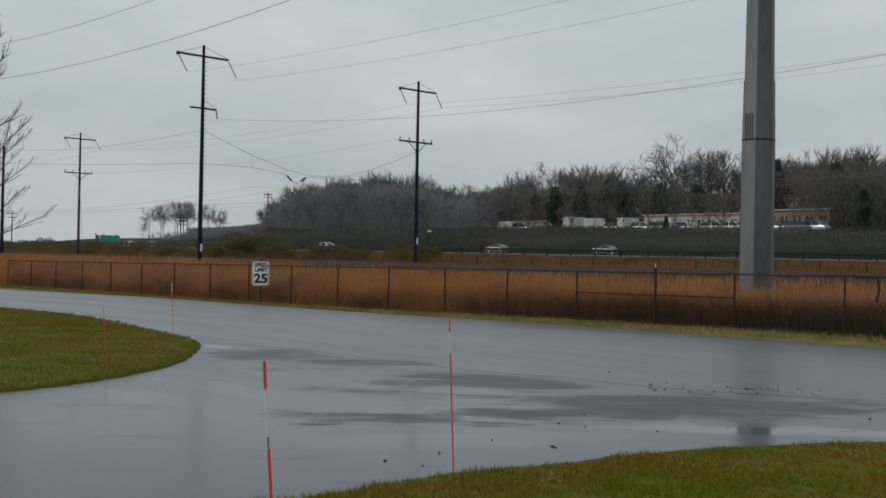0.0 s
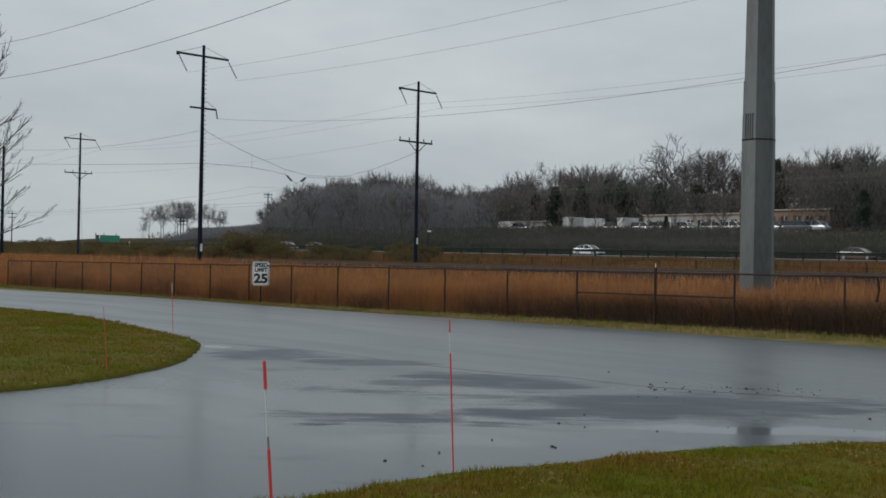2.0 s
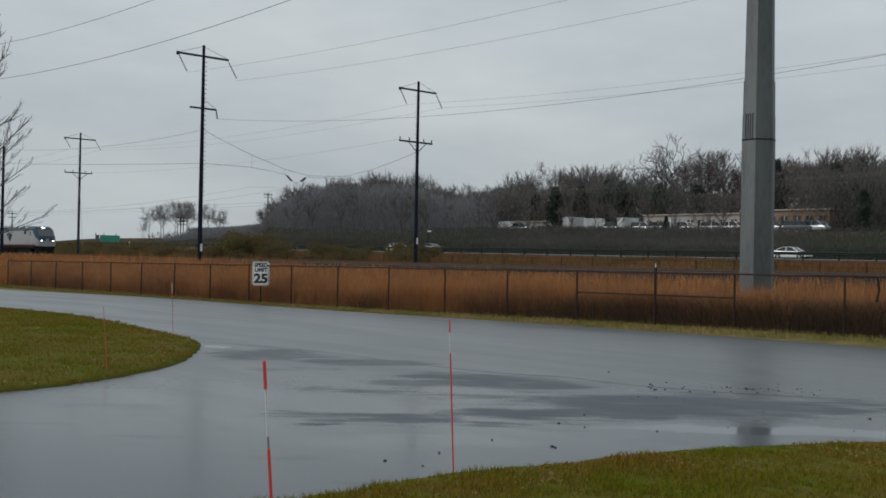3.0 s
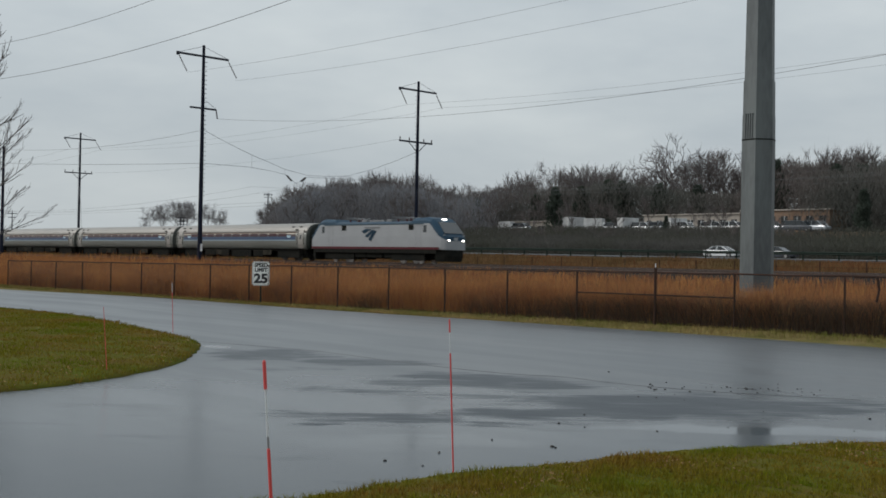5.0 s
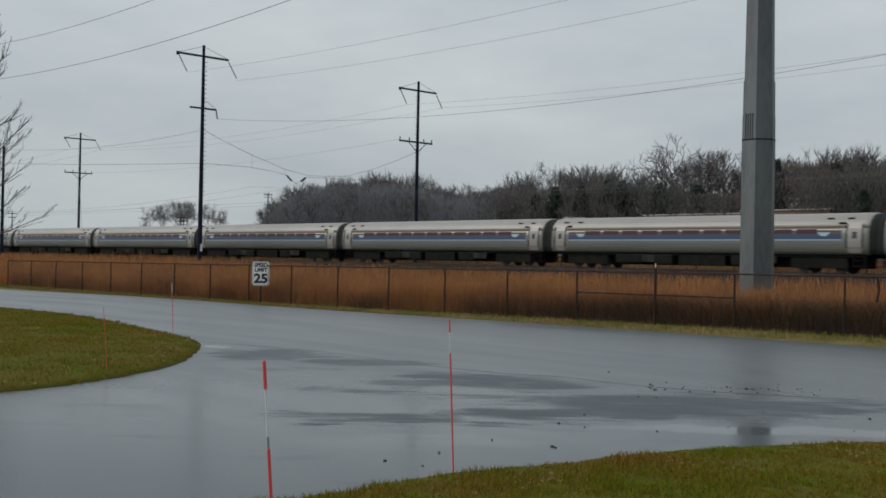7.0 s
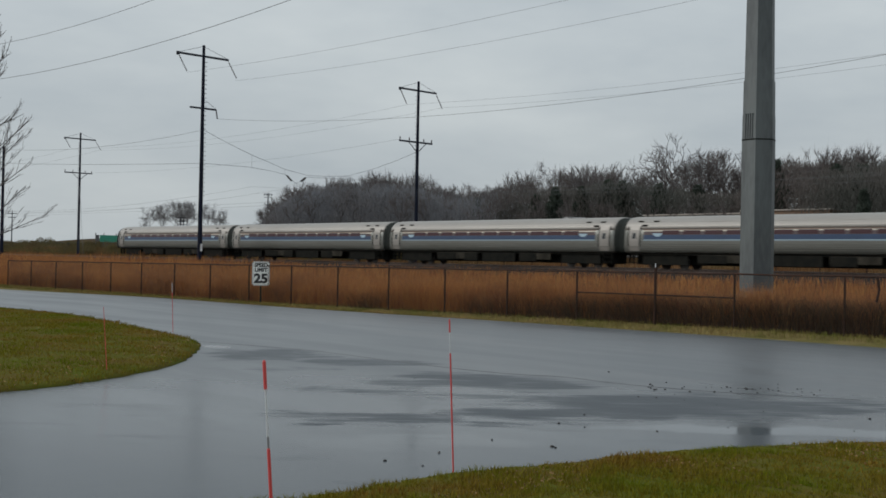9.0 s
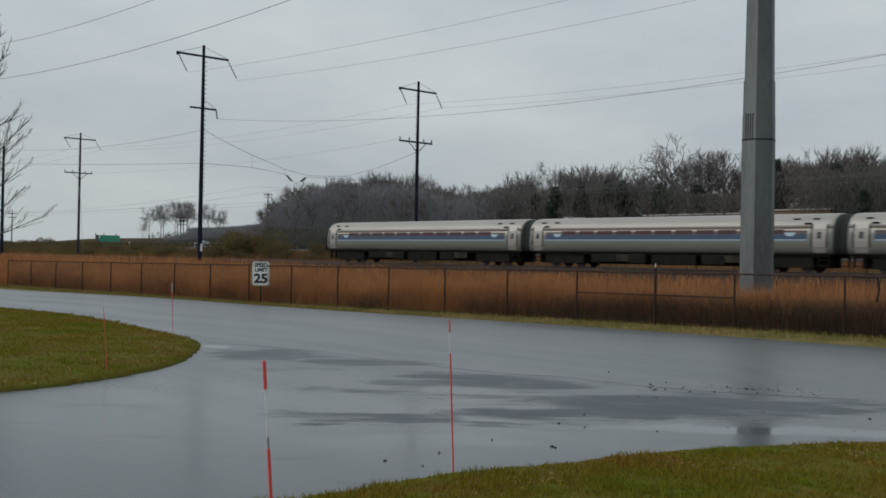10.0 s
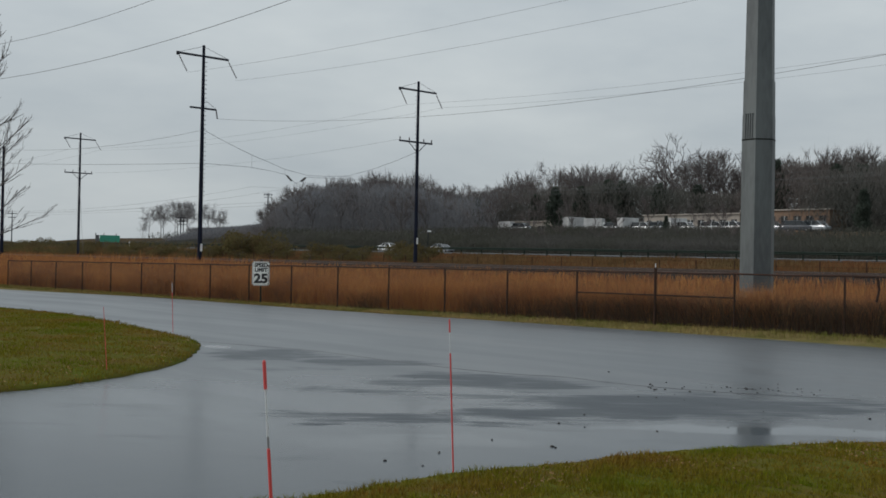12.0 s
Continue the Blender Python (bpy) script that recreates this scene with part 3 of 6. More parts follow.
def reeds():
    rng = np.random.default_rng(5)
    # tall broom grass just behind the fence
    n = 120000
    a = rng.uniform(-16, 62, n)
    d = 0.15 + 4.5 * rng.beta(0.9, 1.7, n)
    X = FENCE_0.x + FENCE_DIR.x * a + FENCE_IN.x * d
    Y = FENCE_0.y + FENCE_DIR.y * a + FENCE_IN.y * d
    tuft = clumped(X, Y, 1.6, 21) * 0.55 + clumped(X, Y, 0.45, 22) * 0.45
    keep = rng.uniform(0, 1, n) < 0.35 + tuft
    X, Y, tuft, a = X[keep], Y[keep], tuft[keep], a[keep]
    h = (0.85 + 0.75 * tuft) * rng.uniform(0.55, 1.12, len(X)) * (1 - 0.0035 * np.clip(a, 0, 60))
    s, p = X * ALONG.x + Y * ALONG.y, X * OFF.x + Y * OFF.y
    V, F = blades(rng, X, Y, height(s, p), h, rng.uniform(0.006, 0.016, len(X)), rng.uniform(0.05, 0.6, len(X)))
    tagged(link("dry_grass", big_mesh("dry_grass", V, F), M["reed"]), "tall rust-brown dry grass behind the fence", "dry grass", kind="stuff")
    # dark tangle at the foot of it
    n = 60000
    a, d = -16 + 78 * rng.beta(0.75, 1.5, n), rng.uniform(0.06, 1.1, n)
    X = FENCE_0.x + FENCE_DIR.x * a + FENCE_IN.x * d
    Y = FENCE_0.y + FENCE_DIR.y * a + FENCE_IN.y * d
    keep = rng.uniform(0, 1, n) < 1.6 * clumped(X, Y, 2.2, 71) - 0.15 + 0.55 * (1 - smooth(a, -3, 7)) - 0.75 * smooth(a, 4, 14)
    X, Y, a = X[keep], Y[keep], a[keep]
    s, p = X * ALONG.x + Y * ALONG.y, X * OFF.x + Y * OFF.y
    V, F = blades(rng, X, Y, height(s, p), rng.uniform(0.2, 0.8, len(X)) * (1 + 0.5 * (1 - smooth(a, -3, 7))), rng.uniform(0.006, 0.02, len(X)), rng.uniform(0.3, 1.1, len(X)))
    tagged(link("brambles", big_mesh("brambles", V, F), M["bramble"]), "dark tangled stems at the foot of the dry grass", "brambles", kind="stuff")
    # the field up to the railway
    n = 60000
    s, p = rng.uniform(5, 175, n), rng.uniform(31, 58.5, n)
    V0 = s[:, None] * np.array(ALONG) + p[:, None] * np.array(OFF)
    tuft = clumped(s, p, 3.0, 31) * 0.6 + clumped(s, p, 0.8, 32) * 0.4
    tall = smooth(s, 66, 98)
    h = (0.35 + 0.8 * tuft + 0.45 * smooth(p, 48, 55)) * rng.uniform(0.5, 1.15, n) * (tall + (1 - tall) * np.interp(p, [31, 40, 50, 58], [1.0, 1.0, 0.78, 0.56]))
    V, F = blades(rng, V0[:, 0], V0[:, 1], height(s, p), h, rng.uniform(0.02, 0.05, n), rng.uniform(0.05, 0.45, n))
    tagged(link("field_grass", big_mesh("field_grass", V, F), M["reed"]), "brown dry grass of the field before the railway", "dry grass", kind="stuff")
    # and from the railway to the highway
    n = 70000
    s, p = rng.uniform(20, 260, n), rng.uniform(82, 100.5, n)
    V0 = s[:, None] * np.array(ALONG) + p[:, None] * np.array(OFF)
    tuft = clumped(s, p, 4.0, 41) * 0.6 + clumped(s, p, 1.0, 42) * 0.4
    h = (0.25 + 0.75 * tuft) * rng.uniform(0.5, 1.1, n) * (1 - 0.75 * smooth(p, 94, 99.5))
    V, F = blades(rng, V0[:, 0], V0[:, 1], height(s, p), h, rng.uniform(0.03, 0.08, n), rng.uniform(0.1, 0.5, n))
    tagged(link("bank_grass", big_mesh("bank_grass", V, F), M["reed_far"]), "brown dry grass on the bank below the highway", "dry grass", kind="stuff")
    # the mown edge between road and fence
    n = 70000
    a, d = rng.uniform(-22, 70, n), rng.uniform(-1.5, 0.5, n)
    X = FENCE_0.x + FENCE_DIR.x * a + FENCE_IN.x * d
    Y = FENCE_0.y + FENCE_DIR.y * a + FENCE_IN.y * d
    s, p = X * ALONG.x + Y * ALONG.y, X * OFF.x + Y * OFF.y
    out = ~inside(FAR_EDGE + [(-120, 110), (-60, 20), (-40, -40), (60, -40)], X, Y)
    X, Y, s, p = X[out], Y[out], s[out], p[out]
    V, F = blades(rng, X, Y, np.maximum(height(s, p), -0.03), 0.13 * rng.uniform(0.3, 1.2, len(X)), rng.uniform(0.006, 0.016, len(X)), rng.uniform(0.1, 0.8, len(X)))
    tagged(link("verge_grass", big_mesh("verge_grass", V, F), M["verge"]), "short yellow-green grass strip along the road edge", "grass", kind="stuff")


reeds()


# ---- chain-link fence ----
def fence_top(a):
    return 1.775 - 0.0058 * a


def make_fence():
    fence = empty("fence", label="long dark chain-link fence with pipe posts and rails", category="fence")
    stations = [3.05 * k for k in range(-5, 16)]
    bm = bmesh.new()
    rod(bm, (0, 0, -0.1), (0, 0, 1.0), 0.034, n=8)
    first = None
    for k, a in enumerate(stations):
        a += 0.3 if a == -3.05 else 0.0
        stations[k] = a
        q = FENCE_0 + FENCE_DIR * a
        m = Matrix.Translation((q.x, q.y, 0)) @ Matrix.Diagonal((1.35 if a == 0 else 1.0, 1.35 if a == 0 else 1.0, fence_top(a) * (1.09 if a == 0 else 1.0), 1))
        if first is None:
            first = part("post", bm, M["fence"], fence)
            first.matrix_basis = m
        else:
            share("post", first, fence, m)
    for a0, a1 in zip(stations, stations[1:]):
        q0, q1 = FENCE_0 + FENCE_DIR * a0, FENCE_0 + FENCE_DIR * a1
        z0, z1 = fence_top(a0), fence_top(a1)
        sag = 0.02
        bm = bmesh.new()
        mid = (q0 + q1) / 2
        rod(bm, (q0.x, q0.y, z0), (mid.x, mid.y, (z0 + z1) / 2 - sag), 0.027, n=6)
        rod(bm, (mid.x, mid.y, (z0 + z1) / 2 - sag), (q1.x, q1.y, z1), 0.027, n=6)
        part("top_rail", bm, M["fence"], fence)
        if -3.1 < a0 < 3.0:
            bm = bmesh.new()
            rod(bm, (q0.x, q0.y, z0 * 0.60), (q1.x, q1.y, z1 * 0.60), 0.024, n=6)
            part("brace_rail", bm, M["fence"], fence)
        # the woven wire: two families of slanting wires
        span, hgt, pitch, segs = a1 - a0, min(z0, z1) - 0.06, 0.075, []
        for slant in (1, -1):
            for i in range(int((span + hgt) / pitch)):
                u0 = i * pitch - (hgt if slant > 0 else 0)
                u1 = u0 + slant * hgt
                pts = []
                for u, z in ((u0, 0.05), (u1, 0.05 + hgt)):
                    pts.append([u, z])
                (ua, za), (ub, zb) = pts
                lo, hi = (0.0, 1.0)
                for lim, sgn in ((0.0, 1), (span, -1)):
                    fa, fb = sgn * (ua - lim), sgn * (ub - lim)
                    if fa < 0 and fb < 0:
                        lo, hi = 1.0, 0.0
                        break
                    if fa < 0:
                        lo = max(lo, -fa / (fb - fa))
                    elif fb < 0:
                        hi = min(hi, fa / (fa - fb))
                if hi - lo > 0.02:
                    c0 = q0 + FENCE_DIR * (ua + (ub - ua) * lo)
                    c1 = q0 + FENCE_DIR * (ua + (ub - ua) * hi)
                    segs.append((c0.x - 0.03 * FENCE_IN.x, c0.y - 0.03 * FENCE_IN.y, za + (zb - za) * lo,
                                 c1.x - 0.03 * FENCE_IN.x, c1.y - 0.03 * FENCE_IN.y, za + (zb - za) * hi, 0.0022, 0.0022))
        V, F = tubes(segs)
        tagged(link("wire_panel", big_mesh("wire_panel", V, F), M["link"], fence), kind="stuff")
    bm = bmesh.new()
    rod(bm, (FENCE_0.x, FENCE_0.y, fence_top(0) * 1.09), (FENCE_0.x, FENCE_0.y, fence_top(0) * 1.09 + 0.12), 0.018, 0.014, 8)
    part("post_tip", bm, M["stake_white"], fence, "white tip on the gate post")
    # an old bent hook of pipe at the gate
    q = FENCE_0 + FENCE_DIR * -7.0
    bm = bmesh.new()
    rod(bm, (q.x - 0.45, q.y + 0.45, 1.78), (q.x + 0.02, q.y, 1.80), 0.03, n=6)
    rod(bm, (q.x, q.y, 1.82), (q.x + 0.05, q.y, 1.45), 0.04, n=6)
    rod(bm, (q.x + 0.05, q.y, 1.46), (q.x - 0.02, q.y, 1.12), 0.035, n=6)
    part("latch_arm", bm, M["fence"], fence)


make_fence()


# ---- driveway stakes ----
def stake(base, top, bands, label):
    """A leaning rod with sleeves: bands of (from, to, radius, material), as fractions of its length."""
    root = empty("marker_stake", Matrix.Translation(base), label=label, category="marker stake", group="snow stakes at the road edge")
    d = Vector(top) - Vector(base)
    for name, a, b, r, m in bands:
        bm = bmesh.new()
        rod(bm, d * a, d * b, r, n=10)
        if name == "sleeve":
            rod(bm, d * b, d * (b + 0.006), r, r * 0.6, n=10)
        part(name, bm, M[m], root)
    return root


stake((-0.815, 5.7, 0.0), (-0.922, 5.7, 1.50),
      [("rod", -0.06, 0.995, 0.0048, "stake_white"), ("sleeve", 0.05, 0.695, 0.0088, "stake_red"), ("band", 0.70, 0.74, 0.006, "stake_grey"), ("sleeve", 0.905, 1.0, 0.0095, "stake_red")],
      "white rod with red sleeves stuck in the lawn edge")
stake((0.14, 10.5, 0.0), (0.075, 10.5, 1.47),
      [("rod", -0.06, 0.99, 0.005, "stake_white"), ("sleeve", 0.0, 0.78, 0.008, "stake_red"), ("sleeve", 0.92, 1.0, 0.008, "stake_red")],
      "slim red and white rod standing in the lawn verge")
stake((-6.98, 28.4, 0.02), (-7.03, 28.4, 1.33),
      [("rod", -0.06, 0.99, 0.0075, "stake_white"), ("sleeve", 0.0, 0.80, 0.0078, "stake_red")],
      "red rod with a white tip on the lawn island")
stake((-5.62, 18.4, 0.05), (-5.70, 18.4, 1.16),
      [("rod", -0.06, 0.99, 0.005, "stake_red"), ("sleeve", 0.0, 0.45, 0.006, "stake_red")],
      "thin orange-red rod standing on the lawn island")


# ---- speed limit sign ----
def letters(text, size, parent, m, material, squeeze=1.0, bold=0.022):
    cu = bpy.data.curves.new("text", "FONT")
    cu.body, cu.size, cu.align_x, cu.align_y, cu.extrude = text, size, "CENTER", "CENTER", 0.001
    cu.offset = size * bold
    tmp = new("text", cu)
    me = bpy.data.meshes.new_from_object(tmp.evaluated_get(bpy.context.evaluated_depsgraph_get()))
    bpy.data.objects.remove(tmp)
    ob = link("lettering", me, material, parent)
    ob.matrix_basis = m @ Matrix.Diagonal((squeeze, 1, 1, 1))
    return ob


def speed_sign():
    root = empty("speed_limit_sign", pose(-8.0, 48.1, 0.0, 0, 0, 10), label="white speed limit sign on a dark post beside the road", category="road sign")
    w, h, z = 0.76, 1.06, 0.76
    bm = bmesh.new()
    box(bm, (0, 0.03, 0.9), (0.07, 0.035, 2.0), 0.006)
    part("post", bm, M["post"], root)
    bm = bmesh.new()
    box(bm, (0, 0, 0), (w, 0.006, h))
    corners = [e for e in bm.edges if abs(e.verts[0].co.y - e.verts[1].co.y) > 0.004]
    bmesh.ops.bevel(bm, geom=corners, offset=0.05, segments=4, affect="EDGES")
    plate = part("plate", bm, M["sign_white"], root)
    plate.matrix_basis = pose(0, 0, z + h / 2)
    bm = bmesh.new()
    for c, s in (((0, -0.0055, h / 2 - 0.03), (w - 0.09, 0.003, 0.014)), ((0, -0.0055, 0.03 - h / 2), (w - 0.09, 0.003, 0.014)),
                 ((w / 2 - 0.03, -0.0055, 0), (0.014, 0.003, h - 0.09)), ((0.03 - w / 2, -0.0055, 0), (0.014, 0.003, h - 0.09))):
        box(bm, c, s)
    part("border", bm, M["black"], plate, "thin black border line")
    up = lambda dz: pose(0, -0.006, dz, 90, 0, 0)
    letters("SPEED", 0.235, plate, up(0.365), M["black"], 0.9, 0.045)
    letters("LIMIT", 0.235, plate, up(0.155), M["black"], 1.0, 0.045)
    letters("25", 0.55, plate, up(-0.235), M["black"], 1.1, 0.045)


speed_sign()


# ---- the steel transmission monopole ----
def monopole():
    root = empty("steel_pole", pose(14.38, 50.0, 0.4, 0, 0, -16.0 - 10.0), label="huge grey faceted steel transmission pole in the field", category="utility pole")

    def shaft(name, z0, z1, r0, r1, n=6):
        bm = bmesh.new()
        rings = []
        for z, r in ((z0, r0), (z0 + (z1 - z0) * 0.5, (r0 + r1) / 2), (z1, r1)):
            rings.append([(r * math.cos(2 * math.pi * i / n + math.pi * 1.5), r * math.sin(2 * math.pi * i / n + math.pi * 1.5), z) for i in range(n)])
        return part(name, loft(bm, rings), M["galv"], root)

    shaft("lower_shaft", 0.25, 7.45, 0.795, 0.785)
    shaft("joint_sleeve", 7.4, 8.5, 0.782, 0.772)
    shaft("joint_sleeve", 8.45, 10.1, 0.757, 0.745)
    shaft("upper_shaft", 10.0, 34.0, 0.705, 0.42)
    bm = bmesh.new()
    rod(bm, (0, 0, -0.6), (0, 0, 0.3), 1.15, n=24)
    part("footing", bm, M["concrete"], root, "round concrete footing")
    bm = bmesh.new()
    loft(bm, [[(r * math.cos(2 * math.pi * i / 6 + math.pi * 1.5), r * math.sin(2 * math.pi * i / 6 + math.pi * 1.5), z) for i in range(6)] for r, z in ((0.80, 7.36), (0.80, 7.41))])
    part("joint_ring", bm, M["under"], root, "dark seam ring at the joint")
    # ribs below the slip joint, on the face towards the road
    first = None
    for dx in (-0.2, -0.07, 0.06, 0.19):
        m = pose(-0.34, -0.59, 8.0, 0, 0, -30) @ pose(dx, 0.0, 0)
        if first is None:
            bm = bmesh.new()
            box(bm, (0, 0, 0), (0.05, 0.06, 1.15), 0.008)
            first = part("rib", bm, M["galv"], root)
            first.matrix_basis = m
        else:
            share("rib", first, root, m)
    for z, l in ((27.5, 3.6), (30.5, 3.2), (33.0, 2.8)):
        for side in (-1, 1):
            bm = bmesh.new()
            rod(bm, (0, 0, z), (side * l * 0.73, side * l * 0.68, z + 0.5), 0.16, 0.08)
            part("arm", bm, M["galv"], root)


monopole()


# ---- railway poles ----
def rail_pole(s, p, top, kind, label, plate=0.0):
    """A railway power pole: shaft, two cross-arms, insulator strings, climbing steps."""
    base = float(height(s, p)) - 0.3
    q = at(s, p)
    root = empty("railway_pole", Matrix.Translation((q.x, q.y, base)) @ Matrix.Rotation(math.atan2(OFF.y, OFF.x), 4, "Z"), label=label, category="utility pole",
                 group="poles along the railway")
    h = top - base
    bm = bmesh.new()
    rod(bm, (0, 0, 0), (0, 0, h), 0.25, 0.15, 10)
    part("shaft", bm, M["creosote"], root)
    if kind == "short":
        bm = bmesh.new()
        rod(bm, (0, 0, h - 0.02), (0, 0, h + 0.18), 0.22, 0.12, 10)
        part("cap", bm, M["creosote"], root)
        return root
    z = h - 1.1
    bm = bmesh.new()
    box(bm, (0, 0, z), (5.8, 0.16, 0.2), 0.02)
    part("upper_arm", bm, M["arm"], root)
    bm = bmesh.new()
    rod(bm, (-2.75, 0, z + 0.1), (0, 0, h - 0.1), 0.02, n=5)
    rod(bm, (2.75, 0, z + 0.1), (0, 0, h - 0.1), 0.02, n=5)
    part("stay_rod", bm, M["arm"], root)
    for x, dx in ((-2.85, 1.0), (2.85, 1.05)):
        bm = bmesh.new()
        a, b = Vector((x, 0, z - 0.1)), Vector((x + dx, 0, z - 1.75))
        rod(bm, a, b, 0.025, n=5)
        for i in range(11):
            c = a + (b - a) * (0.12 + 0.8 * i / 10)
            rod(bm, c, c + (b - a).normalized() * 0.07, 0.10, 0.05, 8)
        part("insulator_string", bm, M["insulator"], root)
    bm = bmesh.new()
    box(bm, (-2.9, 0, z - 0.05), (0.28, 0.2, 0.36), 0.03)
    part("arm_bracket", bm, M["arm"], root)
    if kind == "tall":
        bm = bmesh.new()
        box(bm, (0.05, 0, h - 6.35), (3.0, 0.15, 0.18), 0.02)
        part("lower_arm", bm, M["arm"], root)
        bm = bmesh.new()
        rod(bm, (1.55, 0, h - 6.3), (1.72, 0, h - 7.25), 0.07, n=6)
        part("insulator_string", bm, M["insulator"], root)
        bm = bmesh.new()
        rod(bm, (1.5, 0, h - 6.25), (0.1, 0, h - 5.4), 0.02, n=5)
        part("stay_rod", bm, M["arm"], root)
    else:
        bm = bmesh.new()
        box(bm, (-0.25, 0, h - 7.25), (5.2, 0.17, 0.2), 0.02)
        part("lower_arm", bm, M["arm"], root)
        for side in (-1, 1):
            bm = bmesh.new()
            rod(bm, (side * 1.4, 0, h - 7.3), (0, 0, h - 8.5), 0.05, n=6)
            part("knee_brace", bm, M["arm"], root)
        first = None
        for x in (-2.75, -1.3, 1.0, 2.25):
            m = pose(x, 0, h - 7.1)
            if first is None:
                bm = bmesh.new()
                rod(bm, (0, 0, 0), (0, 0, 0.34), 0.09, 0.05, 8)
                first = part("pin_insulator", bm, M["insulator"], root)
                first.matrix_basis = m
            else:
                share("pin_insulator", first, root, m)
    if plate:
        bm = bmesh.new()
        box(bm, (0.02, -0.265, plate), (0.24, 0.02, 0.75), 0.008)
        part("marker_plate", bm, M["white"], root, "small white marker plate")
    first = None
    k = 0
    zz = 7.5
    while zz < h - 1.6:
        m = pose(0, 0, zz, 0, 0, 0 if kind == "tall" else 180)
        if first is None:
            bm = bmesh.new()
            rod(bm, (0.14, 0, 0), (0.42, 0, 0.02), 0.03, n=5)
            first = part("climbing_step", bm, M["arm"], root)
            first.matrix_basis = m
        else:
            share("climbing_step", first, root, m)
        zz += 0.45
        k += 1
    return root


rail_pole(97.0, 57.15, 23.2, "tall", "tall dark railway pole with slanting insulator strings", 2.3)
rail_pole(97.0, 86.2, 23.2, "wide", "tall dark railway pole with a braced lower cross-arm", 3.4)
rail_pole(188.6, 86.3, 23.7, "wide", "distant dark railway pole with two cross-arms")
rail_pole(148.6, 57.2, 16.1, "short", "shorter plain dark pole beside the railway")


def cable(name, a, b, sag, r, material, label, n=14, pts=None):
    """A hanging wire."""
    a, b = Vector(a), Vector(b)
    cu = bpy.data.curves.new(name, "CURVE")
    cu.dimensions, cu.bevel_depth, cu.bevel_resolution = "3D", r, 1
    sp = cu.splines.new("POLY")
    if pts is None:
        pts = [a + (b - a) * (i / n) - Vector((0, 0, 4 * sag * (i / n) * (1 - i / n))) for i in range(n + 1)]
    sp.points.add(len(pts) - 1)
    for c, q in zip(sp.points, pts):
        c.co = (*q, 1)
    tmp = new(name, cu)
    me = bpy.data.meshes.new_from_object(tmp.evaluated_get(bpy.context.evaluated_depsgraph_get()))
    bpy.data.objects.remove(tmp)
    me.materials.clear()
    return tagged(link(name, me, material), label, "cable", "overhead wires")


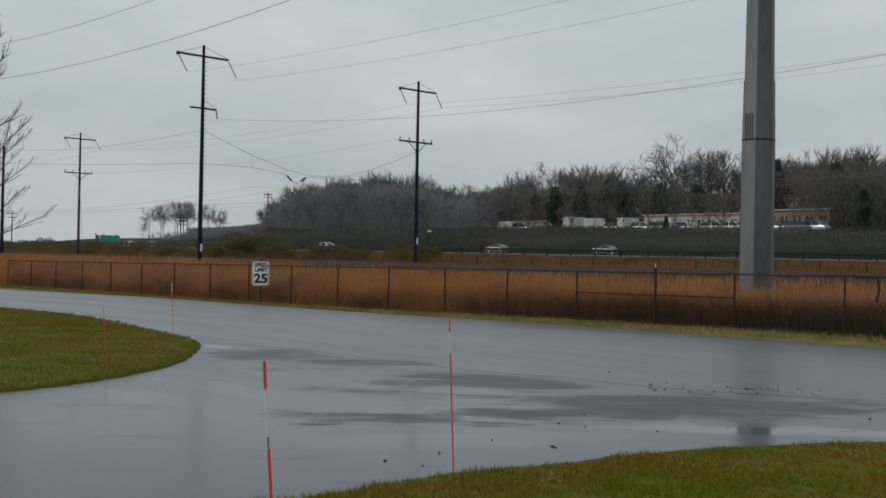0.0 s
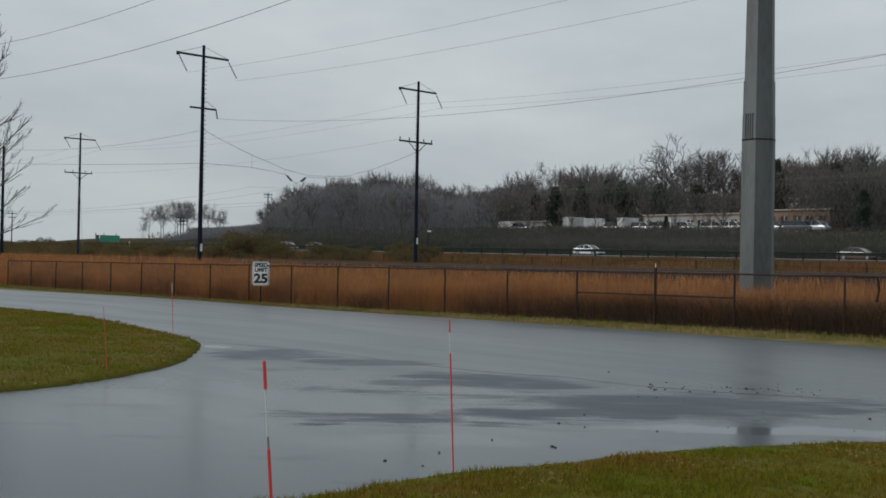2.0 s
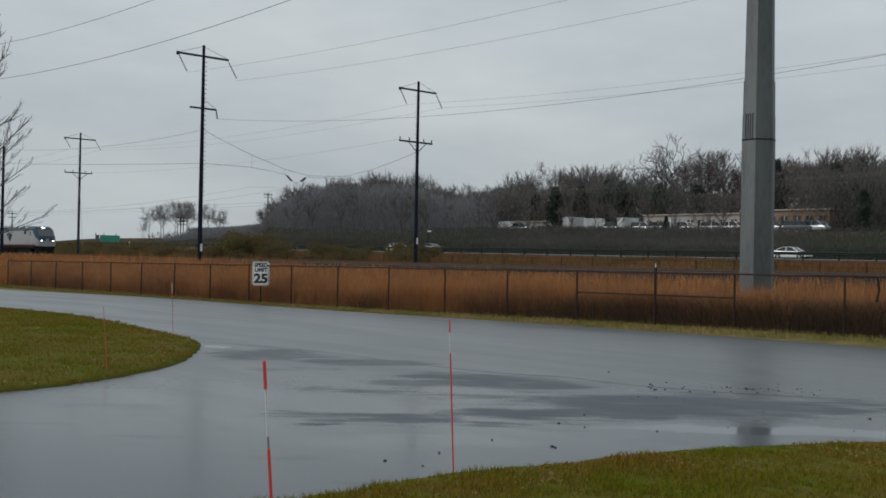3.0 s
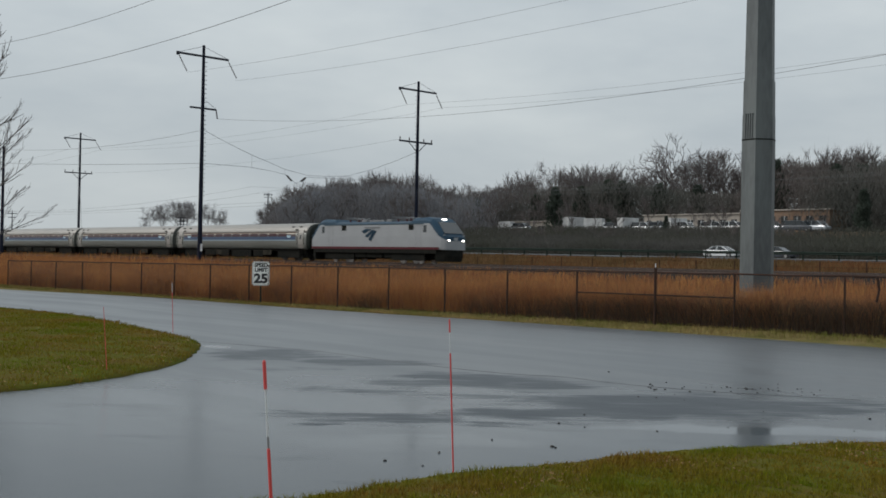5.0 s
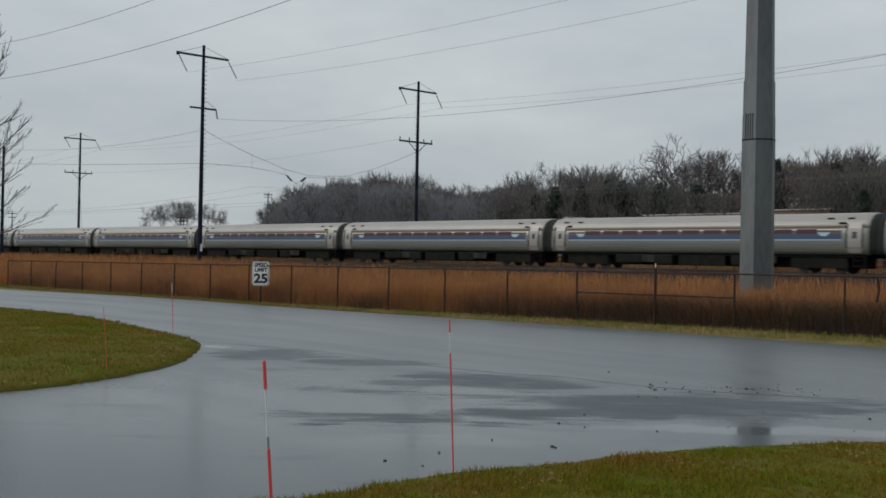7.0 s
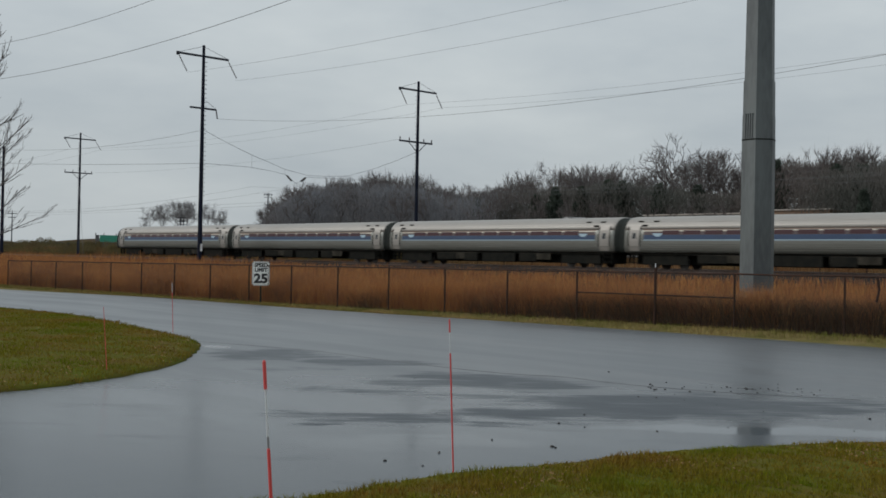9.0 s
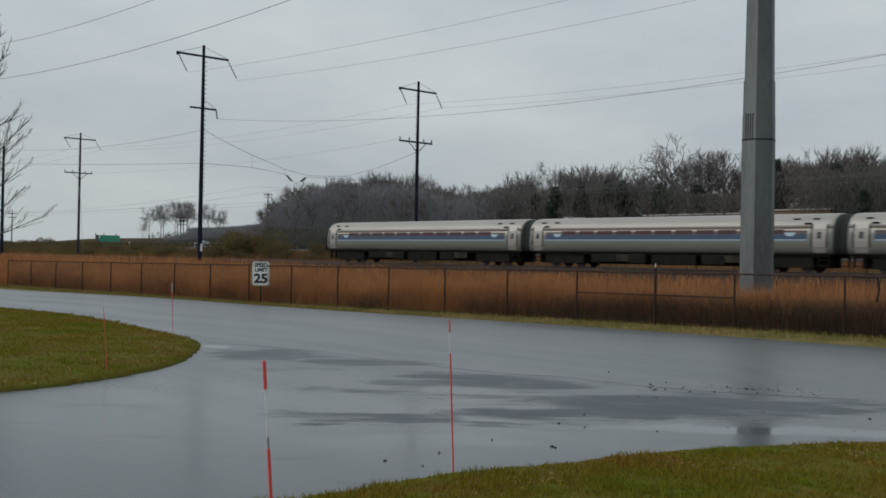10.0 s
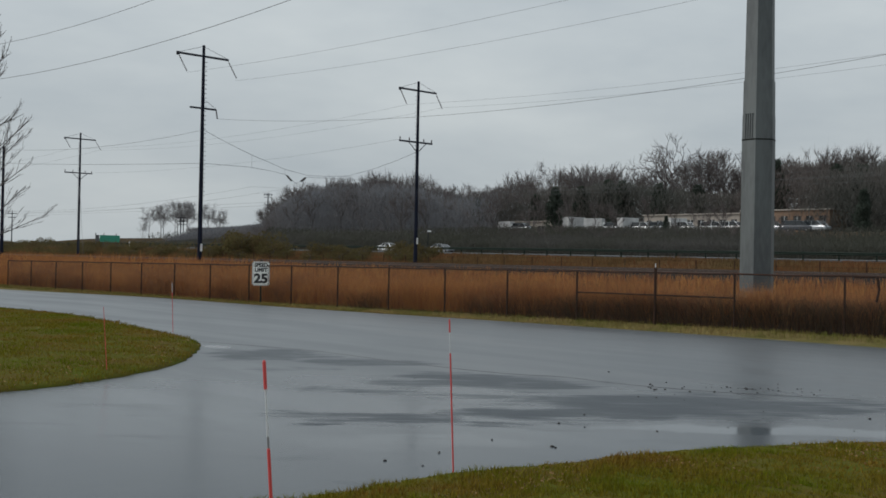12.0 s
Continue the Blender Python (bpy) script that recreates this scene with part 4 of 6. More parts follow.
def wires():
    thick, thin = M["cable"], M["thincable"]
    # conductors of the steel pole's line
    cable("power_line", at(0, 44.6, 33.4), at(175, 44.6, 31.5), 9.0, 0.02, thick, "dark sagging power line high overhead", 30)
    cable("power_line", at(0, 45.6, 27.8), at(175, 45.2, 26.6), 7.2, 0.022, thick, "dark sagging power line high overhead", 30)
    # transmission wires along both rows of railway poles
    for p, z in ((55.3, 20.25), (60.9, 20.1)):
        cable("power_line", at(97, p, z), at(5, p, z + 1.0), 1.3, 0.010, thin, "thin grey power line along the railway", 24)
    for p, z in ((84.6, 20.3), (90.1, 20.5)):
        cable("power_line", at(97, p, z), at(5, p, z), 1.3, 0.010, thin, "thin grey power line along the railway", 24)
        cable("power_line", at(97, p, z), at(188.6, p, z + 0.4), 1.3, 0.010, thin, "thin grey power line along the railway", 24)
        cable("power_line", at(188.6, p, z + 0.4), at(290, p, z), 1.3, 0.010, thin, "thin grey power line along the railway", 16)
    cable("power_line", at(97, 58.83, 15.95), at(5, 58.8, 15.6), 2.5, 0.013, thick, "dark wire from the lower cross-arm", 24)
    cable("power_line", at(97, 83.4, 16.1), at(188.6, 83.4, 16.3), 1.2, 0.009, thin, "thin grey wire on the lower cross-arm", 24)
    # between the two near poles
    cable("span_wire", at(97, 57.0, 14.6), at(148.6, 57.2, 15.9), 0.8, 0.015, thick, "dark wire between two railway poles", 16)
    cable("span_wire", at(97, 57.0, 11.3), at(148.6, 57.2, 14.0), 0.15, 0.018, thick, "dark wire between two railway poles", 16)
    # cross spans that carry the wires over the tracks
    upper = [(57.3, 14.7), (60.0, 13.65), (62.7, 12.74), (67.3, 11.41), (70.3, 10.95), (73.0, 11.02), (75.8, 11.25), (79.4, 12.27), (82.6, 13.4), (86.0, 14.75)]
    lower = [(57.3, 11.32), (62.7, 11.33), (65.2, 11.15), (67.3, 10.87), (68.75, 10.0), (70.2, 10.75), (75.9, 10.9), (86.0, 11.1)]
    for ln in (upper, lower):
        cable("cross_span", at(0, 0), at(1, 0), 0, 0.018, thick, "drooping cross-span wire over the tracks", pts=[at(97, p, z) for p, z in ln])
    for p, z, tilt in ((67.85, 10.5, -0.9), (69.7, 10.45, 0.75)):
        bm = bmesh.new()
        a, b = at(97, p - 0.35, z - 0.35 * tilt), at(97, p + 0.35, z + 0.35 * tilt)
        rod(bm, a, b, 0.03, n=6)
        for i in range(5):
            c = a + (b - a) * (0.15 + 0.17 * i)
            rod(bm, c, c + (b - a) * 0.1, 0.13, 0.08, 8)
        tagged(part("span_insulator", bm, M["insulator"]), "dark insulator string hanging in the cross-span", "insulator", "span insulators")
    for p, z0, z1 in ((63.1, 11.25, 12.6), (67.3, 10.9, 11.4), (75.9, 10.9, 11.27), (79.4, 10.98, 12.27)):
        cable("dropper", at(97, p, z0), at(97, p, z1), 0.0, 0.012, thick, "short dropper wire in the cross-span", 2)
    # messenger and contact wires over the tracks
    for p in (63.2, 67.2):
        for s0, s1 in ((5, 97), (97, 189), (189, 290)):
            cable("messenger_wire", at(s0, p, 9.3), at(s1, p, 9.3), 1.5, 0.009, thin, "thin catenary messenger wire over the track", 16)
            cable("contact_wire", at(s0, p, 7.6), at(s1, p, 7.6), 0.05, 0.008, thin, "thin contact wire over the track", 6)
    # guy wires on the far pole
    for ds, dp in ((-9, -4), (-13, -5)):
        g = at(188.6 + ds, 86.3 + dp, float(height(188.6 + ds, 86.3 + dp)))
        cable("guy_wire", at(188.6, 86.3, 14.6), g, 0.0, 0.02, thick, "slanting guy wire of a railway pole", 2)


wires()


# ---- tracks ----
def tracks():
    for p in (63.2, 67.2, 74.5, 78.5):
        root = empty("railway_track", label="steel railway track on dark ballast", category="railway track", group="parallel tracks")
        for side in (-0.7175, 0.7175):
            bm = bmesh.new()
            prof = [(-0.07, -0.16), (0.07, -0.16), (0.07, -0.14), (0.012, -0.12), (0.012, -0.045), (0.036, -0.035), (0.036, 0), (-0.036, 0), (-0.036, -0.035), (-0.012, -0.045), (-0.012, -0.12), (-0.07, -0.14)]
            loft(bm, [[at(s, p + side + u, RAIL + v) for u, v in prof] for s in (-120, 120, 420)])
            part("rail", bm, M["rail"], root)
        bm = bmesh.new()
        n = 240
        V, F = [], []
        for i in range(n):
            s = 10 + 0.75 * i
            k = len(V)
            for z in (RAIL - 0.40, RAIL - 0.16):
                for ds, dp in ((-0.12, -1.3), (0.12, -1.3), (0.12, 1.3), (-0.12, 1.3)):
                    V.append(at(s + ds, p + dp, z))
            F += [(k + 4, k + 5, k + 6, k + 7), (k, k + 1, k + 5, k + 4), (k + 1, k + 2, k + 6, k + 5), (k + 2, k + 3, k + 7, k + 6), (k + 3, k, k + 4, k + 7)]
        bm.free()
        tagged(link("ties", big_mesh("ties", [tuple(v) for v in V], F), M["tie"], root), kind="stuff")
    # the ballast shoulder
    bm = bmesh.new()
    prof = [(60.2, 1.0), (61.2, RAIL - 0.2), (69.4, RAIL - 0.2), (70.4, RAIL - 0.34), (72.2, RAIL - 0.2), (80.6, RAIL - 0.2), (81.8, 1.0)]
    rng = random.Random(2)
    loft(bm, [[at(s, p, z + rng.uniform(-0.03, 0.03)) for p, z in prof] for s in range(-120, 420, 3)], close=False)
    tagged(part("track_bed", bm, M["ballast"]), "dark stone ballast bed under the tracks", "ballast", kind="structure")


tracks()


# ---- the train ----
def coach_section():
    """Half outline of the tubular body, bottom to crown, then mirrored."""
    right = [(1.30, 1.12), (1.47, 1.22), (1.555, 1.55), (1.575, 1.95), (1.555, 2.35), (1.50, 2.72), (1.40, 3.02), (1.24, 3.26), (1.02, 3.45), (0.72, 3.59), (0.36, 3.665), (0, 3.69)]
    return right + [(-y, z) for y, z in right[-2::-1]]


def side_y(z):
    pts = coach_section()[:12]
    for (y0, z0), (y1, z1) in zip(pts, pts[1:]):
        if z0 <= z <= z1:
            return y0 + (y1 - y0) * (z - z0) / (z1 - z0)
    return 1.5


def band(name, x0, x1, z0, z1, lift, material, parent, n=3, label=""):
    """A strip that follows the curved side, on both sides, as one mesh a side."""
    for side in (-1, 1):
        bm = bmesh.new()
        zs = [z0 + (z1 - z0) * i / n for i in range(n + 1)]
        ring = [(side * (side_y(z) + lift), z) for z in zs] + [(side * (side_y(z) - 0.03), z) for z in zs[::-1]]
        loft(bm, [[(x, y, z) for y, z in ring] for x in (x0, x1)])
        part(name, bm, material, parent, label)


def bogie(parent, x, tread):
    bm = bmesh.new()
    for side in (-1, 1):
        box(bm, (x, side * 1.05, 0.55), (2.9, 0.16, 0.24), 0.04)
        box(bm, (x, side * 1.07, 0.75), (1.3, 0.24, 0.5), 0.05)
        box(bm, (x, side * 0.95, 0.86), (3.3, 0.3, 0.3), 0.05)
        for dx in (-1.25, 1.25):
            box(bm, (x + dx, side * 1.1, 0.47), (0.34, 0.2, 0.34), 0.04)
    box(bm, (x, 0, 0.62), (0.6, 2.0, 0.3), 0.04)
    bg = part("bogie", bm, M["under"], parent)
    for side in (-1, 1):
        bm = bmesh.new()
        box(bm, (x, side * 1.19, 0.62), (3.7, 0.06, 0.62), 0.02)
        part("side_frame", bm, M["under"], bg)
    for dx in (-1.25, 1.25):
        for side in (-0.73, 0.73):
            bm = bmesh.new()
            rod(bm, (x + dx, side - 0.06, 0.455), (x + dx, side + 0.06, 0.455), 0.455, n=22)
            rod(bm, (x + dx, side - 0.09, 0.455), (x + dx, side + 0.09, 0.455), 0.2, n=12)
            part("wheel", bm, M[tread], bg)


COACH = 25.45


def coach():
    root = empty("passenger_coach", label="stainless steel passenger coach with a blue window band", category="rail coach", group="coaches of the train")
    half = 12.35
    bm = bmesh.new()
    sec = coach_section()
    rings = []
    for x, k in ((-half, 0.93), (-half + 0.12, 0.985), (-half + 0.4, 1), (half - 0.4, 1), (half - 0.12, 0.985), (half, 0.93)):
        rings.append([(x, y * k, 1.12 + (z - 1.12) * (0.5 + k / 2)) for y, z in sec])
    loft(bm, rings)
    bmesh.ops.bisect_plane(bm, geom=bm.verts[:] + bm.edges[:] + bm.faces[:], plane_co=(0, 0, 2.72), plane_no=(0, 0, 1), clear_outer=True)
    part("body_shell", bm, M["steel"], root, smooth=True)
    bm = bmesh.new()
    up = [i for i, (y, z) in enumerate(sec) if z >= 2.70]
    rings = [[(x, sec[i][0] * k, 1.12 + (sec[i][1] - 1.12) * (0.5 + k / 2)) for i in up] for x, k in
             ((-half, 0.93), (-half + 0.12, 0.985), (-half + 0.4, 1), (half - 0.4, 1), (half - 0.12, 0.985), (half, 0.93))]
    loft(bm, rings)
    part("roof", bm, M["roof_steel"], root, "ribbed steel roof, sky light painted into its pale colour", smooth=True)
    # flutes along the lower side and roof
    for z in (1.36, 1.5, 1.64, 1.78, 2.86, 3.06, 3.24):
        for side in (-1, 1):
            bm = bmesh.new()
            y = side * side_y(z)
            loft(bm, [[(x, y - side * 0.02, z - 0.03), (x, y + side * 0.013, z), (x, y - side * 0.02, z + 0.03)] for x in (-half + 1.6, half - 1.6)])
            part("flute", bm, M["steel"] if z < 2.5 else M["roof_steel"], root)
    band("blue_band", -half + 1.75, half - 1.75, 2.05, 2.36, 0.006, M["blue_band"], root, 2, "dark blue band below the windows")
    band("window_band", -half + 1.75, half - 1.75, 2.362, 2.60, 0.006, M["maroon"], root, 2, "dark maroon window band")
    band("pale_stripe", -half + 1.75, half - 1.75, 1.985, 2.045, 0.009, M["pale_line"], root, 1, "pale blue stripe")
    band("white_stripe", -half + 1.75, half - 1.75, 2.605, 2.655, 0.009, M["cream_line"], root, 1, "thin cream stripe between the windows")
    band("orange_stripe", -half + 1.75, half - 1.75, 2.70, 2.725, 0.009, M["red_line"], root, 1, "thin faded red stripe")
    # windows
    for side in (-1, 1):
        first = None
        for i in range(11):
            x = -8.35 + 1.67 * i
            if first is None:
                bm = bmesh.new()
                zs = (2.39, 2.52, 2.66)
                ring = [(side * (side_y(z) + 0.014), z) for z in zs] + [(side * (side_y(z) - 0.02), z) for z in zs[::-1]]
                loft(bm, [[(u, y, z) for y, z in ring] for u in (-0.68, -0.65, 0.65, 0.68)])
                first = part("window", bm, M["coach_glass"], root)
                first.matrix_basis = pose(x, 0, 0)
            else:
                share("window", first, root, pose(x, 0, 0))
        # emblem panels near the ends: plain pale shapes
        for x in (-half + 2.9, half - 2.9):
            bm = bmesh.new()
            ring = [(side * (side_y(z) + 0.013), z) for z in (2.25, 2.47)]
            bm.faces.new([bm.verts.new(v) for v in ((x - 0.16, *ring[0]), (x + 0.22, *ring[0]), (x + 0.42, *ring[1]), (x - 0.42, *ring[1]))])
            part("emblem", bm, M["pale_line"], root, "small pale emblem shape")
        # end doors
        for x in (-half + 0.95, half - 0.95):
            bm = bmesh.new()
            zs = (1.25, 1.6, 1.95, 2.3, 2.7, 2.95)
            ring = [(side * (side_y(z) + 0.008), z) for z in zs] + [(side * (side_y(z) - 0.03), z) for z in zs[::-1]]
            loft(bm, [[(x + u, y, z) for y, z in ring] for u in (-0.42, 0.42)])
            door = part("door", bm, M["roof_steel"], root, "pale end door")
            bm = bmesh.new()
            zs = (2.1, 2.5)
            ring = [(side * (side_y(z) + 0.016), z) for z in zs] + [(side * (side_y(z) - 0.02), z) for z in zs[::-1]]
            loft(bm, [[(x + u, y, z) for y, z in ring] for u in (-0.15, 0.15)])
            part("door_window", bm, M["dark_glass"], door)
            for u in (-0.5, 0.5):
                bm = bmesh.new()
                zs = (1.2, 1.6, 1.95, 2.3, 2.7, 2.98)
                ring = [(side * (side_y(z) + 0.012), z) for z in zs] + [(side * (side_y(z) - 0.03), z) for z in zs[::-1]]
                loft(bm, [[(x + u + w, y, z) for y, z in ring] for w in (-0.04, 0.04)])
                part("door_post", bm, M["under"], door)
    # ends, gangways, roof vents
    for sx in (-1, 1):
        bm = bmesh.new()
        rings = []
        for x, k in ((half - 0.07, 0.975), (half + 0.03, 0.955), (half + 0.2, 0.94), (half + 0.374, 0.94)):
            rings.append([(sx * x, y * k, 1.11 + (z - 1.12) * (0.5 + k / 2)) for y, z in sec])
        loft(bm, rings)
        part("gangway", bm, M["gangway"], root, "dark rubber gangway", smooth=True)
        for x, y, z in ((half - 1.3, -1.17, 3.30), (half - 2.6, -1.17, 3.30), (half - 1.75, -1.38, 3.02), (half - 1.3, 1.17, 3.30), (half - 2.6, 1.17, 3.30)):
            bm = bmesh.new()
            box(bm, (sx * x, y, z), (0.45, 0.16, 0.12), 0.03)
            part("roof_vent", bm, M["under"], root)
    bm = bmesh.new()
    box(bm, (0, 0, 1.05), (2 * half - 0.6, 2.5, 0.16), 0.03)
    part("underframe", bm, M["under"], root)
    # added dark block that shuts off the view through below the floor
    bm = bmesh.new()
    box(bm, (0, 0, 0.68), (23.6, 1.1, 0.72), 0.04)
    part("underfloor_fill", bm, M["under"], root)
    for x, w, h, y in ((-5.2, 2.2, 0.55, -1.05), (-2.3, 1.5, 0.62, -1.05), (0.6, 2.9, 0.62, -1.0), (3.9, 1.7, 0.6, -1.05), (-4, 2.6, 0.55, 1.0), (2, 3.0, 0.6, 1.0)):
        bm = bmesh.new()
        box(bm, (x, y, 1.0 - h / 2), (w, 0.7, h), 0.04)
        part("equipment_box", bm, M["under"], root)
    for y in (-1.32, 1.32):
        for x, w, h, m in ((-3.9, 4.6, 0.52, "skirt"), (0.75, 3.6, 0.66, "under"), (4.6, 3.2, 0.48, "skirt")):
            bm = bmesh.new()
            box(bm, (x, y, 1.02 - h / 2), (w, 0.08, h), 0.025)
            part("skirt_panel", bm, M[m], root, "grimy grey equipment skirt" if m == "skirt" else "")
        for x in (-11.6, 11.6):
            bm = bmesh.new()
            for z in (0.45, 0.8):
                box(bm, (x, y * 0.93, z), (0.75, 0.28, 0.05), 0.01)
            for dx in (-0.36, 0.36):
                box(bm, (x + dx, y * 0.93, 0.75), (0.04, 0.26, 0.75), 0.01)
            part("door_steps", bm, M["under"], root)
    for x in (-9.0, 9.0):
        bogie(root, x, "dull_wheel")
    return root


def locomotive():
    root = empty("locomotive", label="silver electric locomotive with blue cab and red sill stripe", category="locomotive")
    prof = [(10.0, 2.30, 0.80), (9.85, 2.42, 0.92), (9.3, 3.02, 0.95), (8.6, 3.62, 0.97), (8.25, 3.86, 0.98), (7.6, 3.98, 0.99), (5.9, 3.93, 1.0), (5.5, 3.70, 1.0), (5.2, 3.66, 1.0)]
    prof = prof + [(-x, z, k) for x, z, k in prof[::-1]]
    W = 1.47
    # white flanks: up to the roof line or the sloping cab edge
    st = [(10.02, 1.95, 0.72), (9.9, 2.1, 0.80), (9.55, 2.2, 0.9), (9.0, 2.6, 0.955), (8.5, 3.15, 0.98), (8.1, 3.44, 0.995), (7.4, 3.46, 1.0)]
    st = st + [(-x, z, k) for x, z, k in st[::-1]]
    bm = bmesh.new()
    loft(bm, [[(x, -W * k, 1.22), (x, -W * k * 1.01, (1.22 + z) / 2), (x, -W * k, z - 0.03), (x, -W * k + 0.03, z), (x, W * k - 0.03, z), (x, W * k, z - 0.03), (x, W * k * 1.01, (1.22 + z) / 2), (x, W * k, 1.22)] for x, z, k in st])
    part("body_shell", bm, M["loco_white"], root)
    # blue roof and cab hood
    bm = bmesh.new()
    rings = []
    for x, z, k in prof:
        ax = abs(x)
        zb = float(np.interp(ax, [7.4, 8.1, 8.5, 9.0, 9.55, 9.9, 10.02], [3.44, 3.42, 3.12, 2.57, 2.17, 2.07, 1.92]))
        zb = min(zb, z - 0.1)
        kk = W * float(np.interp(ax, [7.4, 8.5, 9.0, 9.55, 9.9, 10.02], [1.0, 0.98, 0.955, 0.9, 0.80, 0.72])) + 0.004
        rings.append([(x, -kk, zb), (x, -kk + 0.03, zb + (z - zb) * 0.45), (x, -kk + 0.32, z - 0.02), (x, -kk + 0.5, z), (x, kk - 0.5, z), (x, kk - 0.32, z - 0.02), (x, kk - 0.03, zb + (z - zb) * 0.45), (x, kk, zb)])
    loft(bm, rings)
    part("roof_hood", bm, M["loco_blue"], root, "dark blue roof and cab hood")
    # windscreens, proud of the sloping cab front
    for sx in (1, -1):
        bm = bmesh.new()
        lo, hi = (9.72, 2.60), (8.72, 3.56)
        bm.faces.new([bm.verts.new(v) for v in ((sx * (lo[0] + 0.03), -1.12, lo[1]), (sx * (lo[0] + 0.03), 1.12, lo[1]), (sx * (hi[0] + 0.05), 1.0, hi[1]), (sx * (hi[0] + 0.05), -1.0, hi[1]))])
        part("windscreen", bm, M["dark_glass"], root, "dark raked windscreen")
        bm = bmesh.new()
        box(bm, (sx * 8.42, 0, 3.80), (0.24, 0.42, 0.09), 0.03)
        part("headlight", bm, M["head"] if sx > 0 else M["dark_glass"], root, "bright roof headlight" if sx > 0 else "unlit roof headlight")
        for y in (-0.82, 0.82):
            bm = bmesh.new()
            box(bm, (sx * 9.96, y, 2.0), (0.14, 0.2, 0.13), 0.03)
            part("headlight", bm, M["head"] if sx > 0 else M["dark_glass"], root, "bright lower headlight" if sx > 0 else "unlit lower headlight")
        for side in (-1, 1):
            bm = bmesh.new()
            bm.faces.new([bm.verts.new(v) for v in ((sx * 10.07, 0.0, 1.98), (sx * 10.07, 0.0, 2.22), (sx * 9.72, side * 1.22, 2.50), (sx * 9.66, side * 1.26, 2.28))])
            part("nose_stripe", bm, M["loco_white"], root, "pale stripe across the nose")
        # nose and dark pilot
        bm = bmesh.new()
        loft(bm, [[(sx * 9.4, -1.25, z), (sx * 9.95, -0.9, z), (sx * 10.1, 0, z), (sx * 9.95, 0.9, z), (sx * 9.4, 1.25, z)] for z in (1.2, 1.55, 1.85)])
        part("nose", bm, M["loco_white"], root)
        bm = bmesh.new()
        loft(bm, [[(sx * 8.9, -1.40, z), (sx * (9.75 + d), -1.05, z), (sx * (10.0 + d), -0.45, z), (sx * (10.05 + d), 0, z), (sx * (10.0 + d), 0.45, z), (sx * (9.75 + d), 1.05, z), (sx * 8.9, 1.40, z)] for z, d in ((0.22, -0.15), (0.7, 0.0), (1.2, 0.0))])
        part("pilot", bm, M["under"], root, "black front pilot")
        # cab side windows and doors
        for side in (-1, 1):
            bm = bmesh.new()
            box(bm, (sx * 7.55, side * (W + 0.004), 2.98), (0.42, 0.02, 0.62), 0.006)
            part("cab_window", bm, M["dark_glass"], root)
            bm = bmesh.new()
            for u in (-0.42, 0.42):
                box(bm, ((6.7 if sx > 0 else -6.3) + u * 0.8, side * (W + 0.008), 2.42), (0.02, 0.014, 1.75))
            box(bm, (6.7 if sx > 0 else -6.3, side * (W + 0.008), 3.3), (0.69, 0.014, 0.02))
            part("door_seam", bm, M["loco_grey"], root)
            bm = bmesh.new()
            box(bm, (5.7 if sx > 0 else -4.2, side * (W + 0.01), 3.12), (0.68, 0.03, 0.46), 0.01)
            part("grille", bm, M["under"], root)
    for side in (-1, 1):
        # sill stripe and dark sill
        bm = bmesh.new()
        box(bm, (0, side * (W + 0.006), 1.33), (18.9, 0.02, 0.2))
        part("red_stripe", bm, M["loco_red"], root, "dark red sill stripe")
        bm = bmesh.new()
        box(bm, (0, side * (W - 0.02), 1.06), (18.2, 0.05, 0.34))
        part("sill", bm, M["under"], root)
        # emblem on the flank: three swept blue bands
        y = side * (W * 1.01 + 0.02)
        for quad in ([(-1.4, 2.79), (-0.75, 2.98), (0.35, 2.98), (-0.92, 2.58)], [(-0.8, 2.34), (0.37, 2.92), (0.93, 2.90), (-0.33, 2.22)], [(-0.18, 2.06), (0.65, 2.79), (1.26, 2.84), (0.25, 1.88)]):
            bm = bmesh.new()
            quad = [(u * 0.85 - 0.25, v + 0.02) for u, v in quad]
            vs = [bm.verts.new((px, y, pz)) for px, pz in quad]
            bm.faces.new(vs)
            bmesh.ops.solidify(bm, geom=bm.faces[:], thickness=0.004)
            part("emblem_band", bm, M["loco_blue"], root, "swept blue emblem band")
        bm = bmesh.new()
        box(bm, (0, side * (W + 0.006), 3.40), (14.8, 0.02, 0.09))
        part("roof_stripe", bm, M["teal"], root, "thin dark teal stripe below the roof")
        bm = bmesh.new()
        box(bm, (0.15, side * (W * 1.01 + 0.02), 3.13), (2.3, 0.006, 0.12))
        part("name_bar", bm, M["loco_grey"], root, "grey bar of small lettering")
    # roof gear: folded pantographs, red insulators, boxes
    for x in (-3.6, 3.6):
        bm = bmesh.new()
        for y in (-0.55, 0.55):
            rod(bm, (x - 1.1, y, 3.95), (x + 1.1, y * 0.6, 4.02), 0.03, n=6)
        rod(bm, (x - 1.1, -0.85, 4.06), (x - 1.1, 0.85, 4.06), 0.035, n=6)
        rod(bm, (x - 0.8, -0.85, 4.06), (x - 0.8, 0.85, 4.06), 0.035, n=6)
        part("pantograph", bm, M["loco_grey"], root, "folded grey pantograph")
        for dx, y in ((-0.9, -0.5), (0.9, -0.5), (-0.9, 0.5), (0.9, 0.5)):
            bm = bmesh.new()
            rod(bm, (x + dx, y, 3.62), (x + dx, y, 3.95), 0.09, 0.06, 8)
            part("insulator", bm, M["loco_red"], root, "red roof insulator")
